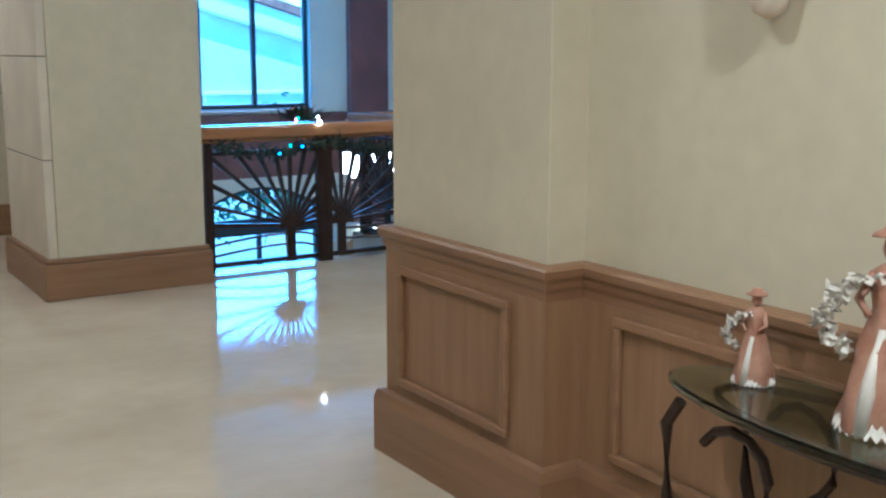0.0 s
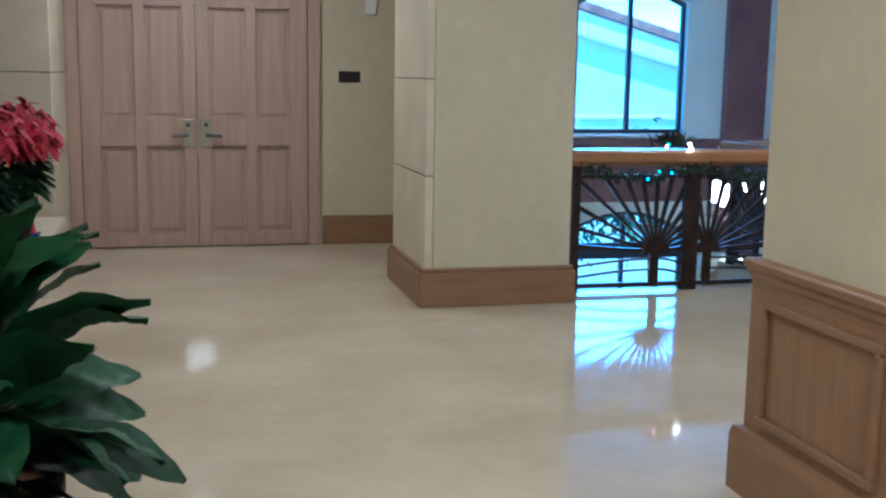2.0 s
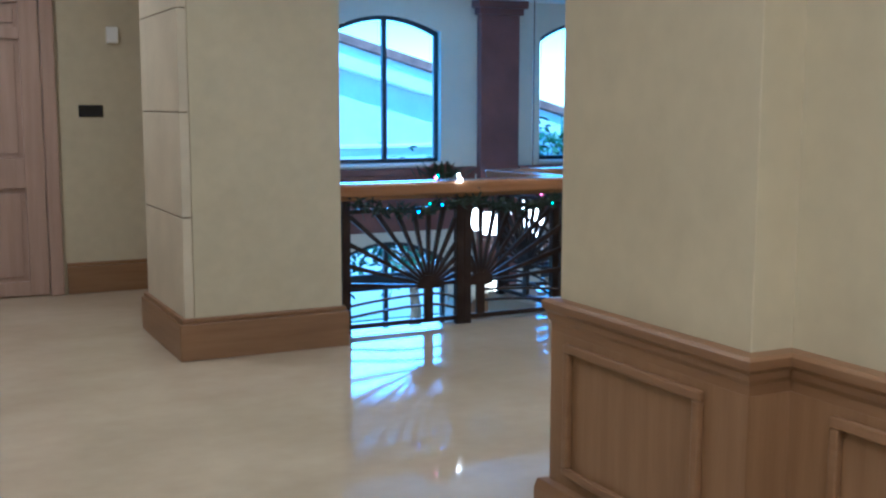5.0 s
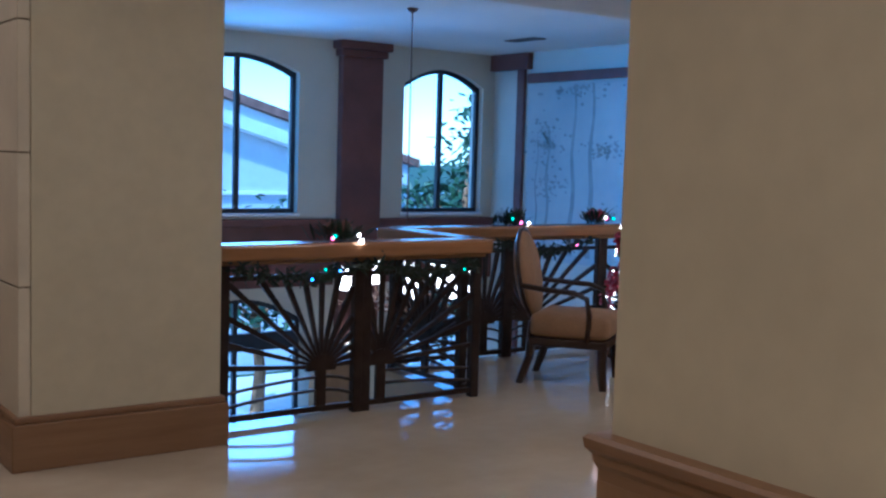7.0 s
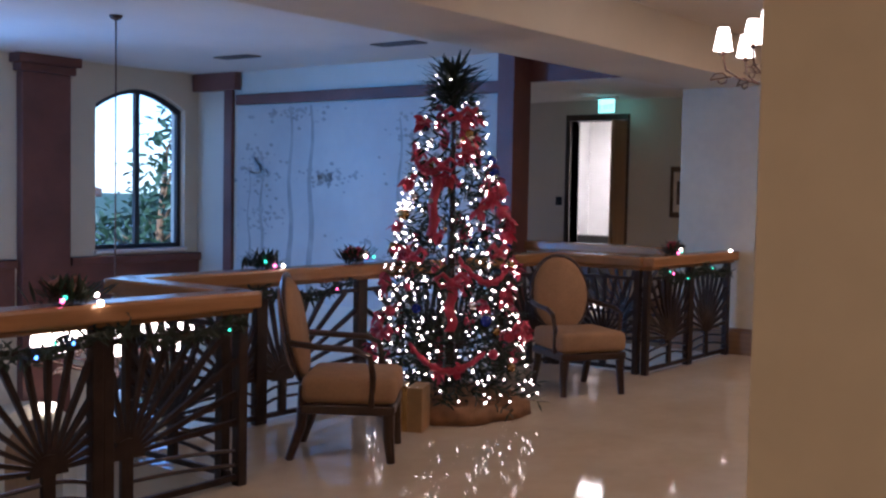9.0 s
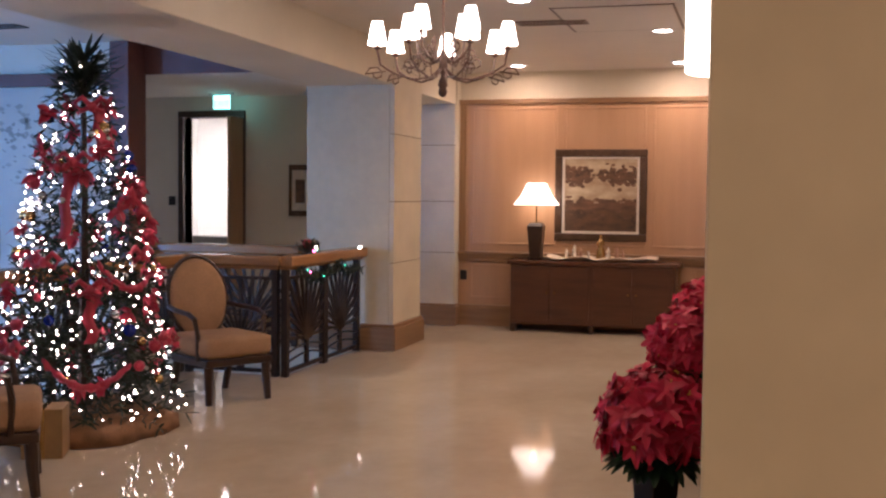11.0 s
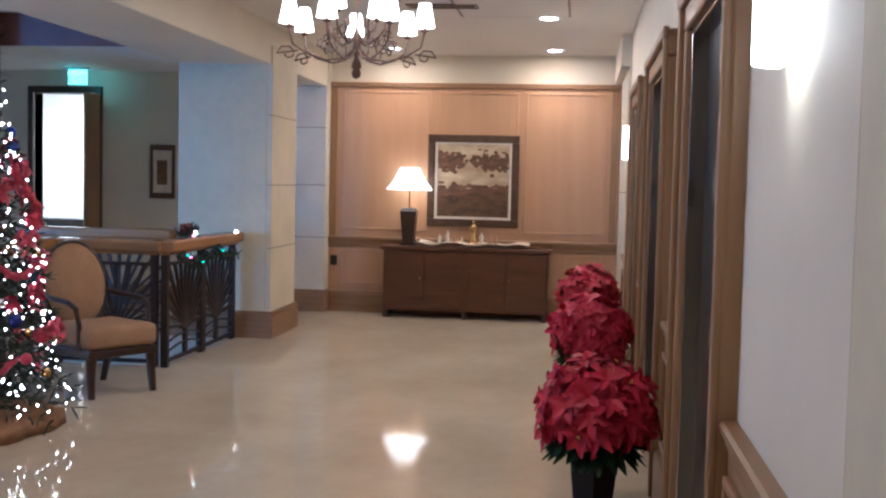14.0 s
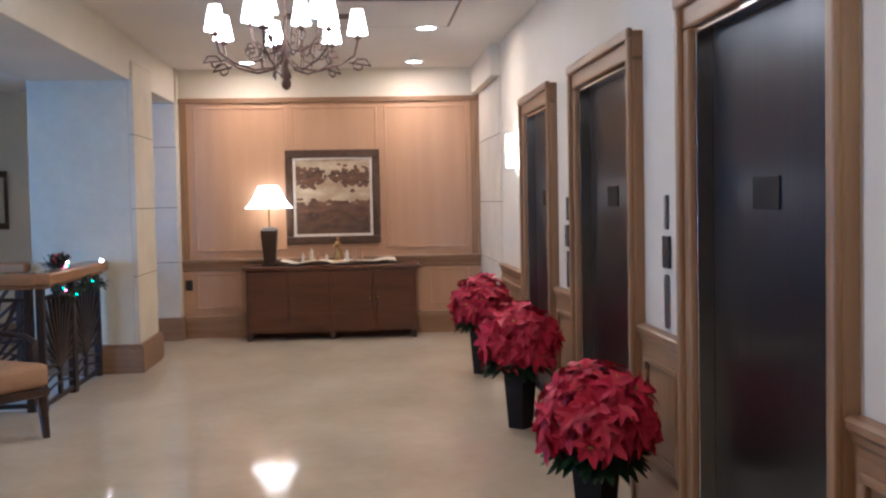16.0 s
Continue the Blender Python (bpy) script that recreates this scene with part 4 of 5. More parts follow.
def gauze(a0, a1, z0, z1, sag, w=0.07):
    """A ruffled ribbon swag laid over the branches."""
    b, n = Build(), 22
    vs = []
    for i in range(n + 1):
        t = i / n
        a = a0 + (a1 - a0) * t
        z = z0 + (z1 - z0) * t - sag * math.sin(math.pi * t)
        R = cone_r(z) * 1.07 + 0.012 * math.sin(i * 2.1) + 0.01
        for k in (-1, 0, 1):
            rr = R + (0.016 * math.sin(i * 2.9 + k) if k else 0.02)
            vs.append((rr * math.cos(a), rr * math.sin(a), z + k * w * 0.5 * (1 + 0.25 * math.sin(i * 1.7))))
    fs = [(i * 3 + k, i * 3 + k + 1, i * 3 + k + 4, i * 3 + k + 3) for i in range(n) for k in (0, 1)]
    b.add(vs, fs)
    ob = part("ribbon_swag", b, RIBBON, tree, "red gauze ribbon", smooth=True)
    so = ob.modifiers.new("thickness", "SOLIDIFY")
    so.thickness = 0.003


for a0, a1, z0, z1, sg_ in ((2.6, 3.5, 1.95, 1.75, 0.08), (3.9, 4.7, 1.15, 1.05, 0.12), (3.3, 4.2, 0.55, 0.5, 0.14), (4.5, 5.4, 1.7, 1.45, 0.12)):
    gauze(a0, a1, z0, z1, sg_, 0.05)
for a, z0, z1 in ((3.45, 1.72, 1.3), (4.1, 2.12, 1.85), (3.8, 0.95, 0.65)):
    b = Build()
    vs = []
    for i in range(11):
        z = z0 + (z1 - z0) * i / 10
        R = cone_r(z) * 1.08
        for k in (-1, 1):
            aa = a + k * 0.035 / R + 0.03 * math.sin(i)
            vs.append((R * math.cos(aa), R * math.sin(aa), z))
    b.add(vs, [(2 * i, 2 * i + 1, 2 * i + 3, 2 * i + 2) for i in range(10)])
    part("ribbon_tail", b, RIBBON, tree, "red gauze ribbon", smooth=True).modifiers.new("thickness", "SOLIDIFY").thickness = 0.003
for a, z in ((3.55, 1.78), (3.95, 2.14), (4.6, 1.18), (3.8, 0.98), (3.2, 1.15), (2.85, 0.6), (5.2, 1.6), (4.85, 0.62)):
    R = cone_r(z) * 1.1
    c = Vector((R * math.cos(a), R * math.sin(a), z))
    side = Vector((-math.sin(a), math.cos(a), 0))
    b = Build()
    for s_ in (-1, 1):
        b.tube([c, c + side * s_ * 0.06 + Vector((0, 0, 0.06)), c + side * s_ * 0.11 + Vector((0, 0, 0.02)), c + side * s_ * 0.07 + Vector((0, 0, -0.03)), c], 0.018, 8)
    b.ball(c, 0.035, 8)
    part("bow", b, RIBBON, tree, "red gauze bow", smooth=True)
for i in range(64):
    z = 0.25 + 1.95 * rnd.random() ** 1.1
    a = rnd.uniform(0, 6.28)
    R = cone_r(z) * rnd.uniform(0.98, 1.08)
    c = Vector((R * math.cos(a), R * math.sin(a), z))
    o = Vector((math.cos(a), math.sin(a), 0.2))
    puff = Build()
    for _ in range(9):
        d = (o * rnd.uniform(0, 0.8) + Vector((rnd.uniform(-1, 1), rnd.uniform(-1, 1), rnd.uniform(-1.2, 0.8)))).normalized() * rnd.uniform(0.045, 0.105)
        puff.leaf(c, c + d, rnd.uniform(0.04, 0.07), (rnd.uniform(-1, 1), rnd.uniform(-1, 1), 1), rnd.uniform(0.2, 0.9), droop=0.02)
    part("ribbon_puff", puff, RIBBON, tree, "crumpled red gauze ribbon", smooth=True)
# burlap skirt
sk = Build()
n = 40
for j, (r, z) in enumerate(((0.58, 0.004), (0.57, 0.09), (0.46, 0.13), (0.3, 0.15), (0.05, 0.17))):
    for k in range(n):
        a = 2 * math.pi * k / n
        q = r * (1 + 0.05 * math.sin(5 * a + 1) + 0.03 * math.sin(11 * a))
        sk.v.append((q * math.cos(a), q * math.sin(a), z + (0.02 * math.sin(9 * a) if j in (1, 2) else 0)))
for j in range(4):
    for k in range(n):
        sk.f.append((j * n + k, j * n + (k + 1) % n, (j + 1) * n + (k + 1) % n, (j + 1) * n + k))
sk.f.append(tuple(range(n))[::-1])
sk.f.append(tuple(4 * n + k for k in range(n)))
sko = thing("tree_skirt", pose(TX, TY, 0), "crumpled brown burlap skirt round the tree foot", "tree skirt")
part("cloth", sk, BURLAP, sko, smooth=True)
gf = thing("gift_box", pose(6.36, 8.90, 0, 0, 0, 25), "tan wrapped gift box standing by the tree", "gift")
part("box", Build().box(-0.12, -0.12, 0, 0.12, 0.12, 0.30, 0.006), GIFT, gf)
part("ribbon", Build().box(-0.123, -0.018, 0.0, 0.123, 0.018, 0.303, 0.002), GOLD, gf)


# ---------- poinsettias ----------
def bract_head(b, lf, eyes, c, r, rz, n, q, size=0.10, low=-0.55):
    """Stars of pointed bracts over an uneven dome, with green leaves below."""
    for _ in range(n):
        a, s = q.uniform(0, 6.28), q.uniform(low, 1)
        k = math.sqrt(max(0, 1 - s * s))
        jit = q.uniform(0.68, 1.13)
        o = Vector((k * math.cos(a), k * math.sin(a), s))
        p = c + Vector((o.x * r * jit, o.y * r * jit, o.z * rz * jit))
        if _ % 5 == 0:
            for e in range(3):
                eyes.ball(p + o * size * 0.16 + Vector((q.gauss(0, 0.006), q.gauss(0, 0.006), q.gauss(0, 0.006))), 0.0055, 6)
        t1 = o.orthogonal().normalized()
        t2 = o.cross(t1)
        m = q.randint(5, 6)
        ph = q.uniform(0, 6.28)
        for i in range(m):
            th_ = ph + 6.283 * i / m
            d = (t1 * math.cos(th_) + t2 * math.sin(th_)) * size * q.uniform(0.7, 1.05) + o * size * q.uniform(-0.1, 0.6)
            b.leaf(p, p + d, size * 0.52, o, 0.3, droop=0.02)
    for _ in range(n // 3 if low < 0 else n * 2):
        a = q.uniform(0, 6.28)
        p = c + Vector((math.cos(a) * r * 0.5, math.sin(a) * r * 0.5, -rz * (0.6 if low < 0 else q.uniform(0.0, 0.7))))
        d = Vector((math.cos(a) * 0.14, math.sin(a) * 0.14, q.uniform(-0.12, 0.0)))
        lf.leaf(p, p + d, 0.06, (0, 0, 1), 0.2)


def poinsettia(x, y, seed, r=0.235, base=0.0, h=0.66, material=REDPETAL, label="full red poinsettia in a tall square black pot", n=260, potr=0.115, low=-0.55):
    q = random.Random(seed)
    p = thing("poinsettia", pose(x, y, base), label, "potted plant", "poinsettias")
    pot_h = h - 0.20 if base == 0 else h * 0.5
    part("pot", Build().lathe([(potr * 0.72, 0), (potr * 0.98, pot_h - 0.03), (potr * 1.08, pot_h - 0.025), (potr * 1.08, pot_h), (potr * 0.92, pot_h), (potr * 0.9, pot_h - 0.03)], (0, 0, 0), 4 if base == 0 else 16), POT, p)
    b, lf, eyes = Build(), Build(), Build()
    bract_head(b, lf, eyes, Vector((0, 0, h)), r, r * 0.95, n, q, 0.092 if base == 0 else 0.105, low)
    part("flower_head", b, material, p, "dense red bracts", kind="stuff")
    part("flower_centres", eyes, YELLOW, p, "small yellow flower centres", kind="stuff")
    part("foliage", lf, DARKLEAF, p, "dark green leaves", kind="stuff")
    for i in range(6):
        a = i * 1.05
        part("stem", Build().tube([(0.02 * math.cos(a), 0.02 * math.sin(a), pot_h - 0.04), (0.07 * math.cos(a), 0.07 * math.sin(a), h - 0.05), (0.14 * math.cos(a), 0.14 * math.sin(a), h + 0.05)], 0.007, 5), DARKLEAF, p)
    return p


for i, (x, hh) in enumerate(((5.88, 0.545), (8.30, 0.60), (10.65, 0.625))):
    poinsettia(x, 5.22, 20 + i, h=hh)


# ---------- chandeliers ----------
def chandelier(cx, cy, top, zb, R, lower, upper, scale, label):
    """Scrolled bronze arms in two tiers with lit tapered shades; zb is the bottom of the finial."""
    c = thing("chandelier", pose(cx, cy, zb), label, "chandelier", "chandeliers")
    s = scale
    part("finial", Build().lathe([(0.004, 0), (0.025 * s, 0.012), (0.032 * s, 0.035), (0.022 * s, 0.06), (0.035 * s, 0.07), (0.028 * s, 0.1), (0.012 * s, 0.13), (0.03 * s, 0.18), (0.022 * s, 0.24), (0.011 * s, 0.3), (0.011 * s, 0.46 * s)], (0, 0, 0), 14), ANTIQUE, c, smooth=True)
    part("stem", Build().tube([(0, 0, 0.3), (0, 0, top - zb)], 0.008, 8), ANTIQUE, c)
    part("canopy", Build().lathe([(0.012, -0.05), (0.05, -0.03), (0.065, 0)], (0, 0, top - zb - 0.002), 18), ANTIQUE, c, smooth=True)
    for tier, n, r, z0, rise in ((0, lower, R, 0.12, 0.20), (1, upper, R * 0.52, 0.225, 0.18)):
        for i in range(n):
            a = 6.283 * (i + 0.25 + tier * 0.5) / n
            u = Vector((math.cos(a), math.sin(a), 0))
            f = lambda q, z: u * q * r + Vector((0, 0, z))
            am = part("arm", Build().tube([f(0.04, z0 + 0.06), f(0.2, z0 + 0.0), f(0.45, z0 - 0.015), f(0.75, z0 + 0.02), f(0.95, z0 + 0.07), f(1.0, z0 + rise * 0.8)], 0.008 * s, 6), ANTIQUE, c)
            part("scroll", Build().tube([f(0.85 + 0.02, z0 + 0.03)] + [f(1.02 + 0.16 * (1 - t / 9) * math.cos(0.9 * t), z0 + 0.01 + 0.055 * (1 - t / 9) * math.sin(0.9 * t)) for t in range(8)], 0.006 * s, 6), ANTIQUE, am)
            part("scroll", Build().tube([f(0.35, z0)] + [f(0.5 + 0.2 * (1 - t / 9) * math.cos(0.9 * t + 2), z0 + 0.09 + 0.06 * (1 - t / 9) * math.sin(0.9 * t + 2)) for t in range(8)], 0.005 * s, 6), ANTIQUE, am)
            part("drip_pan", Build().lathe([(0.008, 0), (0.026 * s, 0.008), (0.03 * s, 0.014), (0.012, 0.014), (0.011, 0.05)], tuple(f(1.0, z0 + rise * 0.8)), 12), ANTIQUE, am)
            zs = z0 + rise * 0.8 + 0.03
            part("shade", Build().lathe([(0.066 * s, zs), (0.037 * s, zs + 0.155 * s)], tuple(f(1.0, 0)), 18), SHADE, am, "lit white fabric shade", smooth=True)
    return c


chandelier(7.27, 6.68, 3.12, 2.20, 0.41, 7, 4, 0.9, "two-tier bronze scroll chandelier with lit white shades")
chandelier(7.00, 13.05, 3.2, -0.22, 0.66, 8, 4, 1.6, "large scrolled chandelier with lit shades hung in the atrium")


# ---------- downlights, vents, hatch, sconces ----------
def downlight(x, y, z=3.12):
    d = thing("downlight", pose(x, y, z), "round recessed ceiling downlight with a white rim", "downlight", "ceiling downlights")
    part("rim", Build().lathe([(0.115, -0.002), (0.115, -0.012), (0.085, -0.014), (0.085, -0.003)], (0, 0, 0), 24), WHITETRIM, d)
    part("lens", Build().lathe([(0.082, -0.004), (0.081, -0.008)], (0, 0, 0), 20), DOWN, d, "lit lens")


# the last five, over the entry and doors, are unseen and added for light
for x, y in ((13.3, 5.65), (13.25, 7.5), (9.1, 6.6), (10.9, 5.65), (4.6, 6.6), (0.8, 6.6), (0.4, 3.2), (-1.2, 0.6), (1.35, 1.3), (0.2, 9.6)):
    downlight(x, y)


def vent(x, y, z, rz=0):
    v = thing("ceiling_vent", pose(x, y, z, 0, 0, rz), "dark slotted ceiling vent", "vent", "ceiling vents")
    part("frame", Build().box(-0.31, -0.11, -0.014, 0.31, -0.085, -0.001, 0.003).box(-0.31, 0.085, -0.014, 0.31, 0.11, -0.001, 0.003).box(-0.31, -0.085, -0.014, -0.285, 0.085, -0.001, 0.003).box(0.285, -0.085, -0.014, 0.31, 0.085, -0.001, 0.003), FRAMEWOOD, v)
    part("backing", Build().box(-0.285, -0.085, -0.004, 0.285, 0.085, -0.001), BLACK, v)
    for i in range(6):
        part("slat", Build().box(-0.28, -0.075 + i * 0.027, -0.012, 0.28, -0.062 + i * 0.027, -0.005), FRAMEWOOD, v)


vent(10.25, 6.55, 3.12, 90)
vent(9.8, 14.5, 3.2, 90)
vent(9.83, 11.96, 3.2, 90)
ht = thing("ceiling_hatch", pose(10.2, 5.95, 3.12), "flush ceiling access hatch with a thin seam", "hatch")
part("seam_frame", Build().box(-0.65, -0.5, -0.006, 0.65, -0.48, -0.001).box(-0.65, 0.48, -0.006, 0.65, 0.5, -0.001).box(-0.65, -0.48, -0.006, -0.63, 0.48, -0.001).box(0.63, -0.48, -0.006, 0.65, 0.48, -0.001), FRAMEWOOD, ht)
part("panel", Build().box(-0.625, -0.475, -0.008, 0.625, 0.475, -0.001), CEIL, ht)


def sconce(m, lit=True, label="lit alabaster half-round wall sconce"):
    s = thing("wall_sconce", m, label, "wall lamp", "wall sconces")
    part("back_plate", Build().box(-0.06, 0.0, -0.10, 0.06, 0.02, 0.10, 0.005), CHROME, s)
    pts = [(0.12 * math.cos(math.pi * i / 14), 0.02 + 0.08 * math.sin(math.pi * i / 14)) for i in range(15)]
    part("shade", Build().prism(pts, "z", -0.15, 0.15), SCONCE if lit else WHITECER, s)


sconce(pose(10.85, 4.852, 1.99))
sconce(pose(3.26, 4.852, 2.02))
us = thing("wall_ornament", pose(2.298, 3.12, 1.86), "muted cream wall ornament with a rounded end", "wall lamp")
part("body", Build().lathe([(0.002, -0.2), (0.04, -0.18), (0.055, -0.12), (0.06, 0.2), (0.02, 0.22)], (-0.062, 0, 0), 16), CLOTH, us, smooth=True)

# ---------- console, lamp, painting, nativity ----------
cs = thing("console_cabinet", pose(13.60, 6.63, 0), "dark walnut console cabinet with two doors", "cabinet")
part("top", Build().box(-0.23, -1.0, 0.80, 0.23, 1.0, 0.845, 0.01), WALNUT, cs)
part("body", Build().box(-0.19, -0.96, 0.09, 0.21, 0.96, 0.80, 0.006), WALNUT, cs)
for s in (-1, 1):
    for k in (0, 1):
        y0 = s * (0.02 + k * 0.47)
        y1 = s * (0.47 + k * 0.47)
        dr = part("door", Build().box(-0.205, min(y0, y1) + 0.005, 0.13, -0.19, max(y0, y1) - 0.005, 0.78, 0.004), WALNUT, cs)
        part("knob", Build().ball((-0.218, s * (0.43 if k == 0 else 0.52), 0.47), 0.013, 8), GOLD, dr)
for x, y in ((-0.17, -0.93), (-0.17, 0.93), (0.18, -0.93), (0.18, 0.93), (-0.17, 0.0)):
    part("foot", Build().box(x - 0.03, y - 0.03, 0, x + 0.03, y + 0.03, 0.09, 0.006), DARKWOOD, cs)
lp = thing("table_lamp", pose(13.62, 7.33, 0.845), "table lamp with a dark square base and lit white shade", "lamp")
part("base", Build().box(-0.075, -0.09, 0, 0.075, 0.09, 0.03, 0.006), DARKWOOD, lp)
part("body", Build().add([(sx * w, sy * w, z) for z, w in ((0.03, 0.065), (0.40, 0.095), (0.44, 0.07)) for sx, sy in ((-1, -1), (1, -1), (1, 1), (-1, 1))],
     [(0, 3, 2, 1), (8, 9, 10, 11)] + [(j * 4 + i, j * 4 + (i + 1) % 4, j * 4 + 4 + (i + 1) % 4, j * 4 + 4 + i) for j in (0, 1) for i in range(4)]), DARKWOOD, lp)
part("stem", Build().tube([(0, 0, 0.44), (0, 0, 0.93)], 0.008), GOLD, lp)
shb = Build()
sn = 24
for r, z in ((0.275, 0.655), (0.19, 0.76), (0.115, 0.915)):
    shb.v += [(r * math.cos(6.2832 * k / sn), r * math.sin(6.2832 * k / sn), z) for k in range(sn)]
shb.f += [(j * sn + k, j * sn + (k + 1) % sn, (j + 1) * sn + (k + 1) % sn, (j + 1) * sn + k) for j in (0, 1) for k in range(sn)]
part("shade", shb, SHADE_LAMP, lp, "lit white empire shade", smooth=True)
part("bulb", Build().ball((0, 0, 0.70), 0.035, 10), glow("lamp_bulb", (1.0, 0.78, 0.38), 6.0), lp)

pt = thing("framed_painting", pose(13.858, 6.60, 1.62), "framed landscape painting in cream and umber with a pale liner", "painting")
for y0, y1, z0, z1 in ((-0.55, 0.55, 0.46, 0.55), (-0.55, 0.55, -0.55, -0.46), (-0.55, -0.46, -0.46, 0.46), (0.46, 0.55, -0.46, 0.46)):
    part("frame_bar", Build().box(-0.035, y0, z0, 0.012, y1, z1, 0.012), FRAMEWOOD, pt)
for y0, y1, z0, z1 in ((-0.46, 0.46, 0.435, 0.46), (-0.46, 0.46, -0.46, -0.435), (-0.46, -0.435, -0.435, 0.435), (0.435, 0.46, -0.435, 0.435)):
    part("liner", Build().box(-0.02, y0, z0, 0.01, y1, z1, 0.003), WHITECER, pt)
part("canvas", Build().box(-0.006, -0.435, -0.435, 0.008, 0.435, 0.435), PAINTCREAM, pt)


def blot(y0, y1, z0, z1, n, seed, edge=0.05, even=False):
    """Ragged painted band: small overlapping dabs."""
    q = random.Random(seed)
    b = Build()
    for _ in range(n):
        y, z = q.gauss((y0 + y1) / 2, (y1 - y0) / 3.2), q.gauss((z0 + z1) / 2, (z1 - z0) / 4)
        if even:
            y, z = q.uniform(y0, y1), q.uniform(z0, z1)
        w, h = q.uniform(0.02, edge), q.uniform(0.008, 0.03)
        y, z = max(-0.43 + w, min(0.43 - w, y)), max(-0.43 + h, min(0.43 - h, z))
        x = -0.0075 - 0.0004 * q.random()
        b.add([(x, y + w * math.cos(t * 0.785), z + h * math.sin(t * 0.785)) for t in range(8)], [tuple(range(8))])
    return b


part("painted_foreground", blot(-0.43, 0.43, -0.43, -0.18, 700, 31, 0.06, True), PAINTDARK, pt)
part("painted_far_bank", blot(-0.43, 0.43, -0.22, -0.06, 300, 35, 0.05), PAINTMID, pt)
part("painted_reeds", blot(-0.43, 0.43, -0.30, -0.08, 130, 36, 0.035, True), PAINTMID, pt)
part("painted_foliage", blot(-0.42, -0.10, 0.13, 0.33, 130, 32, 0.035), PAINTMID, pt)
part("painted_foliage", blot(0.10, 0.42, 0.13, 0.33, 130, 33, 0.035), PAINTMID, pt)
part("painted_branches", blot(-0.40, -0.05, 0.20, 0.30, 60, 37, 0.03), PAINTDARK, pt)
part("painted_branches", blot(0.08, 0.40, 0.20, 0.30, 60, 38, 0.03), PAINTDARK, pt)

rn = thing("table_runner", pose(13.60, 6.55, 0.845), "crumpled cream linen runner on the console", "cloth")
b = Build()
N = 30
for i in range(N + 1):
    for j in range(9):
        u, v = i / N, j / 8
        y, x = -0.66 + 1.32 * u, -0.20 + 0.36 * v
        z = 0.012 + 0.022 * abs(math.sin(7 * u + 4 * v)) + 0.03 * abs(math.sin(3.3 * u * 3 + 1)) * (0.4 + 0.6 * abs(2 * v - 1))
        b.v.append((x + 0.02 * math.sin(9 * u), y, z))
b.f += [(i * 9 + j, i * 9 + j + 1, (i + 1) * 9 + j + 1, (i + 1) * 9 + j) for i in range(N) for j in range(8)]
part("cloth", b, CLOTH, rn, smooth=True).modifiers.new("thickness", "SOLIDIFY").thickness = 0.006


def figurine(x, y, z, h, label, material, seed):
    """A small robed figure as one plain shape."""
    q = random.Random(seed)
    b = Build()
    b.lathe([(0.19 * h, 0), (0.20 * h, 0.04 * h), (0.14 * h, 0.3 * h), (0.085 * h, 0.55 * h), (0.12 * h, 0.66 * h), (0.10 * h, 0.76 * h), (0.035 * h, 0.82 * h)], (0, 0, 0), 18, 0.07)
    b.ball((0, 0, 0.885 * h), 0.065 * h, 12, 1.25)
    b.tube([(0.08 * h, 0, 0.72 * h), (0.16 * h, -0.05 * h, 0.55 * h), (0.05 * h, -0.13 * h, 0.52 * h)], 0.035 * h, 8)
    b.tube([(-0.08 * h, 0, 0.72 * h), (-0.16 * h, -0.05 * h, 0.55 * h), (-0.05 * h, -0.13 * h, 0.52 * h)], 0.035 * h, 8)
    ob = new("figurine", b.mesh("figurine", material, True))
    ob.matrix_world = pose(x, y, z, 0, 0, q.uniform(-180, 180))
    return tagged(ob, label, "figurine", "small figurines")


for i, (x, y, h) in enumerate(((13.58, 6.55, 0.30), (13.52, 6.85, 0.17), (13.55, 6.78, 0.13), (13.5, 6.45, 0.15), (13.56, 6.36, 0.16), (13.5, 6.68, 0.10), (13.52, 6.28, 0.12), (13.56, 6.95, 0.12))):
    figurine(x, y, 0.875, h, "small pale figurine of a nativity group", GOLD if i == 0 else WHITECER if i % 2 else ROSECER, i)

# ---------- glass table with figurines ----------
gt = thing("glass_table", pose(2.085, 2.62, 0), "oval green glass side table on a scrolled bronze base", "table")
tp = Build()
tp.lathe([(0.60, 0.735), (0.615, 0.741), (0.615, 0.753), (0.60, 0.759)], (0, 0, 0), 48)
tp.v = [(x * 0.33, y, z) for x, y, z in tp.v]
part("tabletop", tp, TABLEGLASS, gt, "thick green-edged glass top", smooth=False)
part("rim_band", Build().tube([(0.16 * math.cos(a * 0.2618), 0.45 * math.sin(a * 0.2618), 0.722) for a in range(25)], 0.011, 6), BRONZE, gt)
for sx, sy in ((-1, 1), (-1, -1), (1, 1), (1, -1)):
    part("leg", Build().tube([(sx * 0.14, sy * 0.46, 0.725), (sx * 0.145, sy * 0.50, 0.66), (sx * 0.145, sy * 0.49, 0.45), (sx * 0.12, sy * 0.40, 0.22), (sx * 0.14, sy * 0.45, 0.0)], 0.017, 8), BRONZE, gt)
    part("scroll", Build().tube([(sx * 0.12, sy * (0.30 + 0.11 * math.cos(t * 0.5)), 0.58 + 0.11 * math.sin(t * 0.5)) for t in range(1, 10)] + [(sx * 0.12, sy * 0.1, 0.3)], 0.013, 8), BRONZE, gt)


